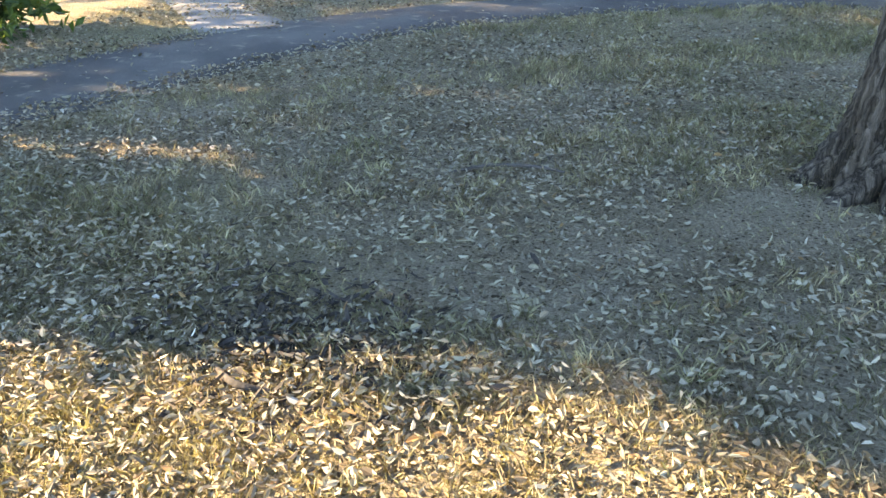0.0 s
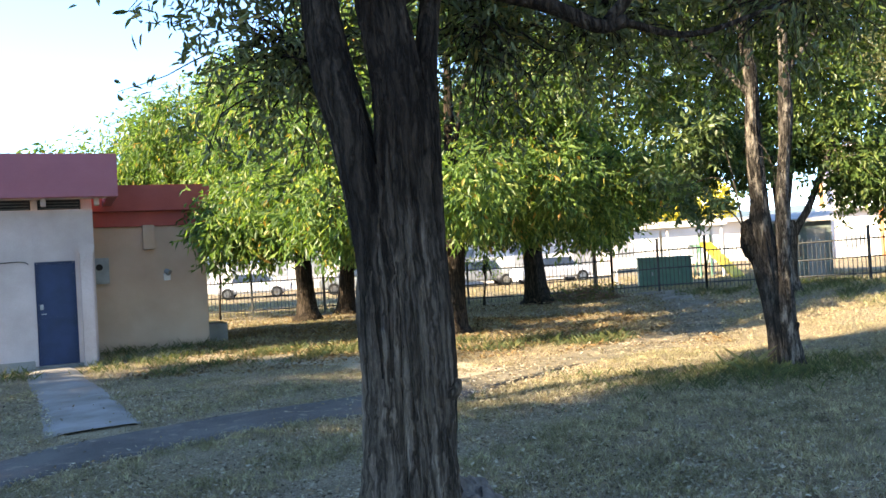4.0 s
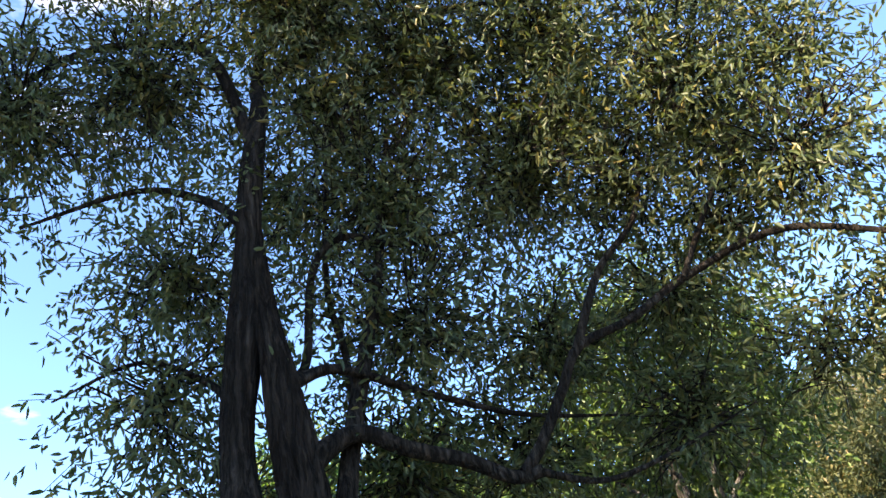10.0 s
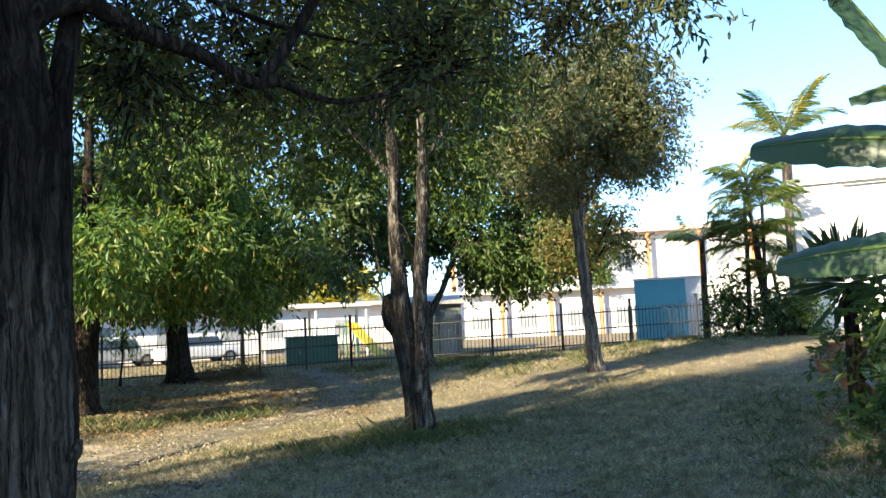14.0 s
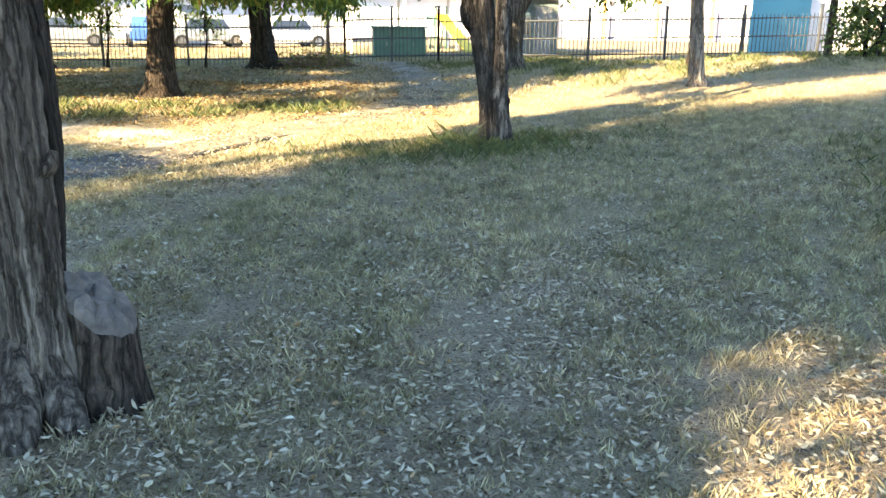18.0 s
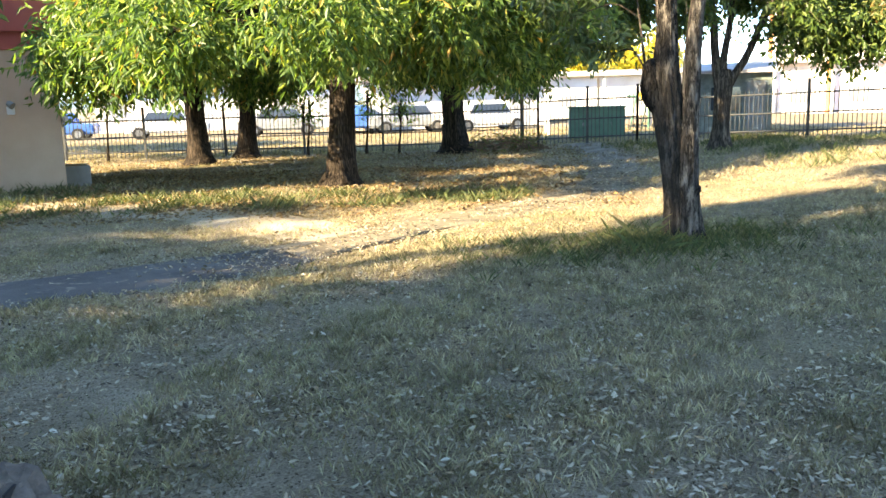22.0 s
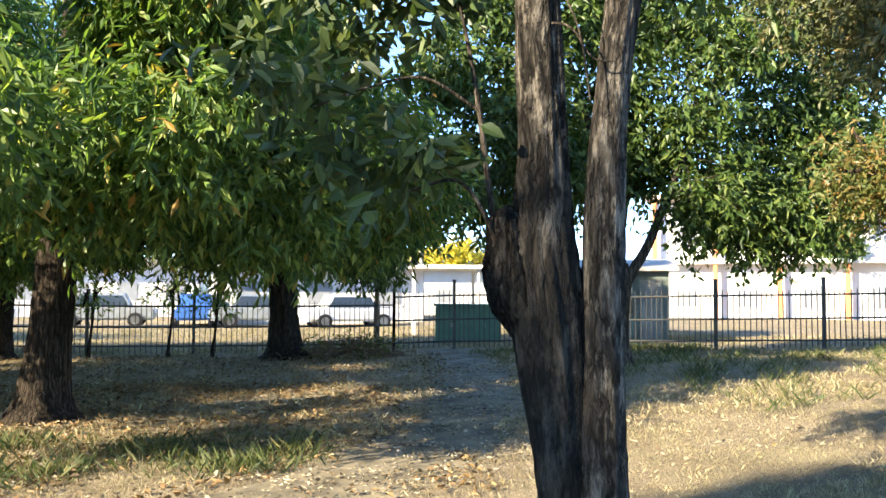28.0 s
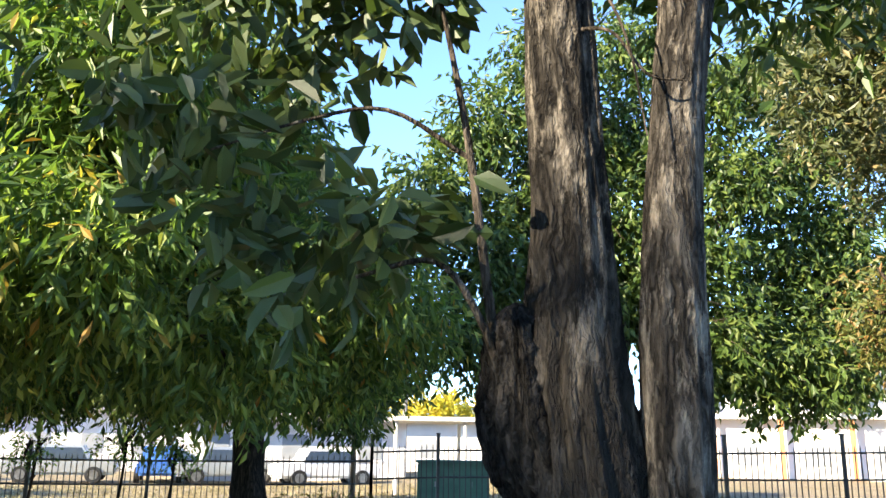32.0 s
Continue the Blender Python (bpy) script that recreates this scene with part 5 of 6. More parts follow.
def palm_tree(at, trunk_h, r, fronds, length, leaf, label, name="palm_tree", gold=0, seed=0, width=0.6, lean=(0.1, 0.05), lift=0):
    k = np.random.default_rng(seed)
    top = thing(name, at, label, "palm", "garden palms")
    v, f = tube([(0, 0, -0.1, r * 1.5), (0, 0, 0.15, r * 1.15), (lean[0] * 0.5, lean[1] * 0.5, trunk_h * 0.5, r), (*lean, trunk_h, r * 0.85)], 14, 10, 0.05, 3, seed)
    hang("trunk", fast_mesh("trunk", v, f, MAT["bark_pale"], True), top)
    for i in range(fronds):
        rib, v, f = frond(k, length * k.uniform(0.85, 1.1), width, length * k.uniform(0.25, 0.75), k.uniform(0.7, 1.25))
        m = np.array((pose(*lean, trunk_h, 0, 0, i * 137.5 + k.uniform(-12, 12)) @ pose(0, 0, 0, 0, k.uniform(-30 - lift, 25 - lift * (i >= gold)), 0)).to_3x3())
        o = np.array([*lean, trunk_h])
        lf = hang("frond", fast_mesh("frond", v @ m.T + o, f, MAT["palm_gold" if i < gold else leaf]), top, "yellowing hanging frond" if i < gold else "")
        rv, rf = tube(np.hstack([rib @ m.T + o, np.linspace(0.022, 0.004, 14)[:, None]]), 4, 1)
        hang("rib", fast_mesh("rib", rv, rf, MAT[leaf]), lf)
    return top


palm_tree((19.65, 18.8, 0.6), 6.1, 0.17, 18, 2.5, "palm", "tall coconut palm with yellowing fronds behind the house", gold=5, seed=11, width=0.6, lift=30)
palm_tree((15.8, 18.4, 0.75), 2.7, 0.085, 13, 1.35, "palm_dark", "small dark feather palm near the wall", seed=12, width=0.5)
for n, (x, y, h, L) in enumerate(((16.1, 16.5, 3.4, 1.6), (16.5, 16.9, 4.2, 1.5), (15.9, 16.9, 2.4, 1.5), (16.6, 16.3, 1.6, 1.4), (16.2, 17.2, 3.8, 1.4), (16.4, 16.6, 2.8, 1.5))):
    palm_tree((x, y, ground_at(x, y)), h, 0.05, 14, L, "palm", "clustered green cane palm beside the house wall", seed=20 + n, width=0.45, lean=(0.25 * (-1) ** n, 0.1))


def shrub(at, r, twigs, leaf, label, seed, length=0.14, width=0.06):
    top = thing("shrub", at, label, "shrub", "garden shrubs")
    k = np.random.default_rng(seed)
    st = [tube([(0, 0, -0.05, 0.03), (*(k.standard_normal(2) * r * 0.25), r * 0.7, 0.018), (*(k.standard_normal(2) * r * 0.5), r * 1.3, 0.006)], 6, 4, 0.1, 3, seed + i) for i in range(6)]
    v, f = joined(st)
    hang("stems", fast_mesh("stems", v, f, MAT["bark_brown"], True), top)
    cs = np.array([(math.cos(a) * r * 0.4, math.sin(a) * r * 0.4, r * z) for a, z in ((0, 0.5), (2, 0.7), (4, 0.6), (1, 1.1), (3.5, 1.2))])
    v, f, p, w = sprays(cs, np.full(5, r * 0.55), twigs, 8, length, width, 0.3, 0.2, seed, False, 0.3)
    hang("foliage", fast_mesh("foliage", v, f, MAT[leaf]), top)
    return top


for n, (x, y, r, lf, lab) in enumerate(((15.9, 17.3, 1.0, "leaf_deep", "dark leafy shrub beneath the palms"), (16.2, 16.2, 0.7, "leaf_broad", "low broad-leaved shrub by the house"), (16.8, 16.0, 0.8, "leaf_deep", "dense dark shrub against the wall"),
                                        (8.2, 5.2, 0.75, "leaf_deep", "weedy shrub at the garden border"), (7.0, 4.75, 0.7, "leaf_broad", "low leafy weed clump at the border"), (10.2, 6.4, 0.9, "leaf_deep", "dark shrub below the agave"), (-7.6, 3.9, 0.6, "leaf_deep", "clipped dark shrub beside the path"),
                                        (7.7, 6.1, 0.95, "leaf_deep", "dense dark shrub hiding the yucca foot"), (6.0, 4.75, 0.5, "leaf_deep", "dark leafy shrub at the lawn edge"), (5.9, 3.4, 0.4, "leaf_broad", "creeping green weeds at the border"))):
    shrub((x, y, ground_at(x, y)), r, 260 if r > 0.7 else 150, lf, lab, 700 + n)

# banana plant at the border, its leaves arch over the lawn
BAN = thing("banana_plant", (7.1, 4.9, ground_at(7.1, 4.9)), "banana plant with wide dark arching leaves", "plant")
v, f = tube([(0, 0, -0.05, 0.17), (0, 0, 0.6, 0.14), (-0.02, 0.02, 1.4, 0.1), (-0.02, 0.03, 2.3, 0.05)], 14, 6, 0.05, 3, 5)
hang("stalk", fast_mesh("stalk", v, f, MAT["palm"], True), BAN)


def broad_leaf(rows, width, seed, roll=0):
    """A wide blade along rows of x, y, z with wavy torn edges."""
    k = np.random.default_rng(seed)
    line = smooth_line(rows, 8)
    d = unit(np.gradient(line, axis=0))
    s = unit(np.cross(d, np.array([0, 0, 1.0])))
    up = np.cross(s, d)
    cr_, sr_ = math.cos(radians(roll)), math.sin(radians(roll))
    s, up = cr_ * s + sr_ * up, cr_ * up - sr_ * s
    t = np.linspace(0, 1, len(line))
    w = width * np.clip(np.sin(np.pi * np.clip(t * 0.9 + 0.05, 0, 1)) ** 0.4, 0.03, 1)
    cols = np.linspace(-1, 1, 9)
    edge = 1 + 0.07 * k.standard_normal((len(line), 1))
    P = line[:, None, :] + (w[:, None] * cols * 0.5 * edge)[:, :, None] * s[:, None, :] + (np.abs(cols)[None] ** 1.5 * w[:, None] * -0.22 + 0.012 * np.sin(t * 60)[:, None] * np.abs(cols))[:, :, None] * up[:, None, :]
    n, m = P.shape[:2]
    i, j = np.meshgrid(np.arange(n - 1), np.arange(m - 1), indexing="ij")
    return P.reshape(-1, 3), np.stack([i * m + j, i * m + j + 1, (i + 1) * m + j + 1, (i + 1) * m + j], -1).reshape(-1, 4)


BX = np.array([7.1, 4.9, ground_at(7.1, 4.9)])
for n, (rows, wd, roll) in enumerate((([(7.1, 4.9, 2.5), (6.75, 5.2, 2.9), (6.4, 5.75, 3.05), (6.09, 6.55, 3.12)], 0.5, 58), ([(7.1, 4.9, 1.7), (6.7, 5.2, 1.98), (6.42, 5.8, 2.0), (6.2, 6.45, 1.93)], 0.46, 58),
                                     ([(7.1, 4.9, 2.7), (6.7, 5.1, 3.4), (6.35, 5.3, 4.0), (6.12, 5.5, 4.5)], 0.5, 35), ([(7.1, 4.9, 2.6), (6.8, 5.05, 3.1), (6.5, 5.2, 3.4), (6.25, 5.5, 3.35)], 0.34, 40),
                                     ([(7.1, 4.9, 2.6), (7.6, 4.6, 3.6), (8.2, 4.3, 3.8), (8.8, 4.0, 3.3)], 0.5, 0), ([(7.1, 4.9, 2.6), (7.2, 4.3, 3.5), (7.2, 3.7, 3.6), (7.2, 3.0, 3.2)], 0.5, 0),
                                     ([(7.1, 4.9, 1.9), (7.0, 5.3, 2.0), (6.95, 5.7, 1.6), (6.9, 6.0, 1.1)], 0.4, 20))):
    rows = [np.array(r) - BX for r in rows]
    v, f = broad_leaf(rows, wd, 30 + n, roll)
    lf = hang("leaf", fast_mesh("leaf", v, f, MAT["banana"], True), BAN)
    v, f = tube([(*r, q) for r, q in zip(rows, (0.03, 0.024, 0.016, 0.006))], 6, 6)
    hang("midrib", fast_mesh("midrib", v, f, MAT["palm"], True), lf)

# spiky agave-like plant on a short trunk, and pots
AG = thing("yucca", (7.47, 6.7, ground_at(7.47, 6.7)), "spiky yucca with stiff sword leaves on a trunk", "plant")
v, f = tube([(0, 0, -0.05, 0.1), (0, 0, 0.8, 0.08), (0, 0, 1.5, 0.07)], 10, 5, 0.1, 4, 3)
hang("trunk", fast_mesh("trunk", v, f, MAT["bark_brown"], True), AG)
k = np.random.default_rng(9)
d = unit(k.standard_normal((90, 3)) + np.array([0, 0, 0.7]))
v, f = leaf_faces(np.tile([0, 0, 1.5], (90, 1)) + d * 0.05, d, k.standard_normal((90, 3)), k.uniform(0.5, 0.75, 90), np.full(90, 0.06), True, 0.15)
hang("sword_leaves", fast_mesh("sword_leaves", v, f, MAT["palm_dark"]), AG)


def pot(at, r, label, seed):
    top = thing("flower_pot", at, label, "pot", "garden pots")
    bm = bmesh.new()
    rows = ((0.72, 0), (0.82, 0.5), (0.98, 1.35), (1.1, 1.4), (1.1, 1.65), (0.98, 1.65), (0.9, 1.3))
    rings = [[bm.verts.new((math.cos(a) * r * q, math.sin(a) * r * q, r * h)) for a in np.linspace(0, 2 * math.pi, 20, endpoint=False)] for q, h in rows]
    for A_, B_ in zip(rings[:-1], rings[1:]):
        for i in range(20):
            bm.faces.new((A_[i], A_[(i + 1) % 20], B_[(i + 1) % 20], B_[i]))
    bm.faces.new(rings[0][::-1])
    part("pot", bm, "clay", top, "terracotta pot", True)
    bm = rod((0, 0, r * 1.2), (0, 0, r * 1.3), r * 0.9, sides=16)
    part("soil", bm, "wood", top)
    v, f, p, w = sprays(np.array([(0, 0, r * 2.1), (0.05, 0, r * 2.8)]), np.array([r * 0.8, r * 0.6]), 26, 6, 0.1, 0.04, 0.16, 0.1, seed)
    hang("foliage", fast_mesh("foliage", v, f, MAT["leaf_broad"]), top)


for n, (x, y) in enumerate(((12.2, 11.1), (9.2, 8.25), (10.6, 9.9))):
    pot((x, y, ground_at(x, y)), 0.17 - 0.02 * n, "terracotta flower pot with small plant at the border", 800 + n)
POST = thing("trellis", (11.9, 10.2, ground_at(11.9, 10.2)), "rough wooden posts with pale netting at the border", "trellis")
for i in range(4):
    part("post", rod((i * 0.55, -i * 0.5, -0.05), (i * 0.55 + 0.03, -i * 0.5, 1.5), 0.035, 0.03, 8), "wood", POST)
part("rail", rod((0, 0, 1.2), (1.65, -1.5, 1.2), 0.02, sides=6), "wood", POST)
part("rail", rod((0, 0, 0.5), (1.65, -1.5, 0.5), 0.02, sides=6), "wood", POST)
ROCKS = thing("border_stones", (7.6, 6.6, ground_at(7.6, 6.6)), "row of rough pale border stones", "stones")
for i in range(11):
    bm = bmesh.new()
    bmesh.ops.create_icosphere(bm, subdivisions=2, radius=0.07 + 0.05 * rng.random())
    for v_ in bm.verts:
        v_.co *= 1 + 0.25 * noise.noise(v_.co * 6 + Vector((i, 0, 0)))
        v_.co.z *= 0.7
        px, py = i * 0.34 - 0.4, i * 0.3 - 0.4
        v_.co += Vector((px, py, ground_at(7.6 + px, 6.6 + py) - ground_at(7.6, 6.6) + 0.015))
    part("stone", bm, "concrete", ROCKS, smooth=True)

# ---- beyond the fence ----
CAB = thing("utility_cabinet", (8.2, 31.6, 0), "green enamelled transformer cabinet behind the gate", "cabinet", turn=-10)
part("body", block(-0.95, -0.6, 0.06, 0.95, 0.6, 1.15, 0.03), "green_box", CAB)
part("base", block(-1.05, -0.7, -0.05, 1.05, 0.7, 0.07, 0.01), "concrete", CAB)
for x in (-0.47, 0.47):
    dr = part("door", block(x - 0.43, -0.635, 0.16, x + 0.43, -0.605, 1.05, 0.01), "green_box", CAB)
    part("handle", block(x - 0.03 * (1 if x < 0 else -1), -0.66, 0.55, x + 0.02, -0.636, 0.68), "steel", dr)
part("lid", block(-1.0, -0.66, 1.15, 1.0, 0.66, 1.22, 0.02), "green_box", CAB)

HUT = thing("guard_hut", (12.6, 30.4, 0), "small pale green hut with sloping roof and window", "hut", turn=-20)
part("wall", block(-1.2, -1.0, 0, 1.2, -0.9, 2.2, 0.01), "fence_pale", HUT)
part("wall", block(-1.2, 0.9, 0, 1.2, 1.0, 2.2, 0.01), "fence_pale", HUT)
part("wall", block(-1.2, -0.9, 0, -1.1, 0.9, 2.2, 0.01), "fence_pale", HUT)
part("wall", block(1.1, -0.9, 0, 1.2, 0.9, 2.2, 0.01), "fence_pale", HUT)
bm = block(-1.45, -1.25, 2.2, 1.45, 1.25, 2.3)
for v_ in bm.verts:
    v_.co.z += 0.35 * (1 - abs(v_.co.x) / 1.45) + (0.3 if v_.co.y > 0 else 0)
part("roof", bm, "roof", HUT)
part("window", block(-0.7, -1.03, 1.0, 0.2, -1.0, 1.75, 0.01), "glass", HUT)
part("door", block(0.4, -1.04, 0.05, 1.0, -1.0, 1.95, 0.01), "grey_metal", HUT)

SHEL = thing("open_shelter", (9.6, 36.5, 0), "open shelter with flat white roof on thin posts", "shelter", turn=-8)
part("roof", block(-2.4, -1.4, 2.35, 2.4, 1.4, 2.5, 0.02), "white", SHEL)
for x in (-2.2, 0, 2.2):
    for y in (-1.2, 1.2):
        part("post", rod((x, y, 0), (x, y, 2.35), 0.06, sides=8), "white", SHEL)
SL = thing("playground_slide", (11.2, 35.2, 0), "yellow plastic slide with green frame", "slide", turn=20)
bm = block(-0.3, -1.6, 0.2, 0.3, 0.4, 0.28)
for v_ in bm.verts:
    v_.co.z += (v_.co.y + 1.6) * 0.7
part("chute", bm, "yellow", SL)
for x in (-0.28, 0.28):
    part("leg", rod((x, 0.4, 0), (x, 0.4, 2.0), 0.04, sides=8), "green_box", SL)
    part("leg", rod((x, 0.9, 0), (x, 0.45, 1.6), 0.03, sides=8), "green_box", SL)
part("platform", block(-0.35, 0.3, 1.5, 0.35, 1.0, 1.58, 0.01), "green_box", SL)


def flat_house(name, at, turn, size, wall, label, windows=4, storeys=1, column=None, roofmat="roof"):
    """A plain block of a house with its storeys, openings and roof slab, seen from far."""
    sx, sy, sz = size
    top = thing(name, at, label, "building", "buildings beyond the fence", turn)
    part("wall", block(-sx / 2, 0, 0, sx / 2, sy, sz, 0.02), wall, top)
    part("roof", block(-sx / 2 - 0.5, -0.9, sz, sx / 2 + 0.5, sy + 0.4, sz + 0.28, 0.02), roofmat, top)
    h = sz / storeys
    for s in range(storeys):
        if s:
            part("floor_slab", block(-sx / 2 - 0.3, -0.8, s * h - 0.12, sx / 2 + 0.3, 0, s * h + 0.12, 0.01), "white", top)
        for i in range(windows):
            x = -sx / 2 + (i + 0.5) * sx / windows
            w_ = part("window", block(x - 0.55, -0.03, s * h + 0.95, x + 0.55, 0.02, s * h + 2.0, 0.01), "far_glass", top)
            part("frame", block(x - 0.62, -0.05, s * h + 0.86, x + 0.62, -0.031, s * h + 0.94), "white", w_)
        if column:
            for i in range(windows + 1):
                x = -sx / 2 + i * sx / windows
                part("column", block(x - 0.11, -0.7, s * h, x + 0.11, -0.48, (s + 1) * h - 0.1, 0.02), column, top)
    return top


flat_house("school_building", (32.0, 41.5, 0), -34, (24, 8, 6.4), "white", "long pale two-storey building with orange columns", 8, 2, "orange", "peach")
flat_house("low_house", (4.5, 47.0, 0), 2, (10, 6, 2.6), "white", "low white house with flat roof beyond the lot", 3)
flat_house("low_house", (-10.0, 58.0, 0), 4, (16, 7, 3.2), "white", "long low white building across the lot", 6)
flat_house("low_house", (-30.0, 56.0, 0), 12, (14, 7, 3.0), "white", "low pale building at the far side of the lot", 5)
flat_house("low_house", (17.0, 56.0, 0), -8, (14, 8, 2.9), "white", "white row house behind the playground", 3)
flat_house("low_house", (46.0, 48.0, 0), -35, (16, 8, 5.5), "peach", "pale building beyond the court", 5, 2)


def car(at, turn, paint, label):
    top = thing("parked_car", at, label, "car", "cars in the lot", turn)
    bm = block(-2.1, -0.82, 0.3, 2.1, 0.82, 0.85, 0.1)
    part("body", bm, paint, top)
    bm = block(-1.2, -0.72, 0.85, 1.1, 0.72, 1.42)
    for v_ in bm.verts:
        if v_.co.z > 1.2:
            v_.co.x *= 0.72
            v_.co.y *= 0.86
    part("cabin", bm, paint, top)
    bm = block(-1.1, -0.735, 0.9, 1.0, 0.735, 1.33)
    for v_ in bm.verts:
        if v_.co.z > 1.2:
            v_.co.x *= 0.76
            v_.co.y *= 0.88
    part("window_band", bm, "glass", top)
    for x in (-1.3, 1.3):
        for y in (-0.8, 0.8):
            w_ = part("wheel", rod((x, y - 0.1, 0.31), (x, y + 0.1, 0.31), 0.31, sides=18), "tyre", top)
            part("rim", rod((x, y - 0.11, 0.31), (x, y + 0.11, 0.31), 0.19, sides=12), "steel", w_)
    for y in (-0.55, 0.55):
        part("headlight", block(2.04, y - 0.18, 0.58, 2.12, y + 0.18, 0.72, 0.02), "white", top)


for x, y, a, p_, lab in ((-10.5, 46, 8, "car_white", "white saloon car parked across the lot"), (-4.6, 45, 4, "car_silver", "silver car parked across the lot"), (-16.5, 47, 5, "car_blue", "blue car parked across the lot"),
                         (-1.0, 46, 95, "car_blue", "blue car parked nose-on across the lot"), (1.8, 44.5, 10, "car_silver", "silver car near the low house"), (-23, 47, 10, "car_white", "white van-like car at the lot's end"), (5.6, 43.5, 15, "car_white", "white car in front of the low house")):
    car((x, y, 0), a, p_, lab)

BLOOM = [((13.4, 60.0), 5.2, 2.6, "leaf_gold", "round golden-flowering tree beyond the houses"), ((8.6, 66.0), 6.0, 2.6, "leaf_orange", "orange-flowering tree beyond the houses"), ((19.5, 63.0), 6.5, 3.0, "leaf_gold", "golden tree behind the row house"),
         ((-14, 68), 7.0, 3.4, "leaf_deep", "green tree behind the far building"), ((-26, 66), 8.0, 3.6, "leaf_deep", "tall green tree behind the far building"), ((2.5, 62), 6.0, 2.8, "leaf_deep", "green tree behind the low house"),
         ((30, 44), 7.5, 3.2, "leaf_deep", "green tree beside the school building"), ((-36, 50), 8.0, 3.6, "leaf_deep", "green tree at the lot's end"), ((-15.5, 31.5), 6.6, 2.4, "leaf_lime", "green tree behind the utility building"), ((-19.5, 33), 7.4, 2.6, "leaf_deep", "feathery tree behind the utility building")]
for n, ((x, y), hi, cr, lf, lab) in enumerate(BLOOM):
    limbs, crown = spreading(hi, hi * 0.35, 0.16, (0, 0, hi * 0.66), (cr, cr, hi * 0.32), 900 + n * 5, 8, (0.1, 0.1), 900, 1.0, per=7, length=0.3, width=0.14, reach=0.5, droop=0.3, shell=0.4)
    make_tree((x, y, 0), limbs, crown, lab, "bark_brown", lf, "trees beyond the fence", seed=950 + n)

for x, y, h in ((10.2, 52.0, 8.5), (13.0, 75.0, 9.0), (4.0, 70, 9)):
    lp = thing("utility_pole", (x, y, 0), "grey concrete utility pole with crossarm", "pole", "utility poles")
    part("pole", rod((0, 0, -0.2), (0, 0, h), 0.14, 0.09, 10), "concrete", lp)
    part("crossarm", block(-0.9, -0.05, h - 0.5, 0.9, 0.05, h - 0.38), "wood", lp)
for dz in (0, 0.5, 1.1):
    w0 = thing("power_line", (0, 0, 0), "thin sagging overhead power line", "cable", "power lines")
    v, f = tube([(-30, 66, 7.8 - dz, 0.025), (4, 70, 7.2 - dz, 0.025), (13, 75, 8.0 - dz, 0.025), (60, 88, 7.5 - dz, 0.025)], 4, 8)
    hang("wire", fast_mesh("wire", v, f, MAT["black"]), w0)
POLE2 = thing("pole", (5.35, 30.2, 0), "slim dark pole behind the fence", "pole")
part("shaft", rod((0, 0, -0.1), (0, 0, 2.3), 0.07, 0.06, 10), "wood", POLE2)


def ridge(name, dist, lo, hi, a0, a1, mat, label, seed):
    k = np.random.default_rng(seed)
    a = np.radians(np.linspace(a0, a1, 120))
    prof = lo + (hi - lo) * (0.5 + 0.5 * np.sin(a * 5 + seed)) * (0.7 + 0.3 * np.sin(a * 13 + 1)) + (hi - lo) * 0.06 * k.standard_normal(120)
    prof = prof * (0.25 + 0.75 * np.exp(-((np.degrees(a) - 14) / 16) ** 2))
    rows = []
    for s in np.linspace(0, 1, 10):
        r = dist * (0.72 + 0.28 * s)
        rows.append(np.stack([np.sin(a) * r, np.cos(a) * r, prof * s ** 1.2 * (1 + 0.06 * np.sin(a * 60 + s * 9)) - 3], -1))
    P = np.array(rows)
    n, m = P.shape[:2]
    i, j = np.meshgrid(np.arange(n - 1), np.arange(m - 1), indexing="ij")
    q = np.stack([i * m + j, i * m + j + 1, (i + 1) * m + j + 1, (i + 1) * m + j], -1).reshape(-1, 4)
    tagged(new(name, fast_mesh(name, P, q, MAT[mat], True)), label, "hill", kind="structure")


ridge("hill", 1100, 45, 95, -80, 80, "hill", "mountain ridge tinted blue-green for haze", 2)
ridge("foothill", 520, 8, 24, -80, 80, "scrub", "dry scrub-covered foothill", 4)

# ---- lawn: grass, litter, debris ----
def scatter(n, x0, x1, y0, y1, seed, power=1.0):
    k = np.random.default_rng(seed)
    return np.stack([k.uniform(x0, x1, n), y0 + (y1 - y0) * k.random(n) ** power], -1)


def off_path(p, margin=0.62):
    d = np.min(np.linalg.norm(p[:, None, :] - ASPHALT[None, ::3, :], axis=2), axis=1)
    a, b = np.array([-7.6, 16.0]), np.array([-3.95, 9.3])
    t = np.clip(((p - a) @ (b - a)) / ((b - a) @ (b - a)), 0, 1)
    d2 = np.linalg.norm(p - (a + t[:, None] * (b - a)), axis=1)
    c, s = math.cos(radians(24.5)), math.sin(radians(24.5))
    q = p - np.array([-7.78, 15.9])
    bx, by = q @ np.array([c, s]), q @ np.array([-s, c])
    inside = ((bx > -7.2) & (bx < 1.1) & (by > -0.35) & (by < 5.2)) | ((bx > 1) & (bx < 3.9) & (by > 2.0) & (by < 6))
    return (d > margin) & (d2 > 0.42) & ~inside


def field(p, f, seed):
    """Patchiness between 0 and 1."""
    return 0.5 + 0.25 * (np.sin(p[:, 0] * f + seed) * np.sin(p[:, 1] * f * 1.3 + seed * 2) + np.sin(p[:, 0] * f * 2.3 - p[:, 1] * f * 1.7 + seed))


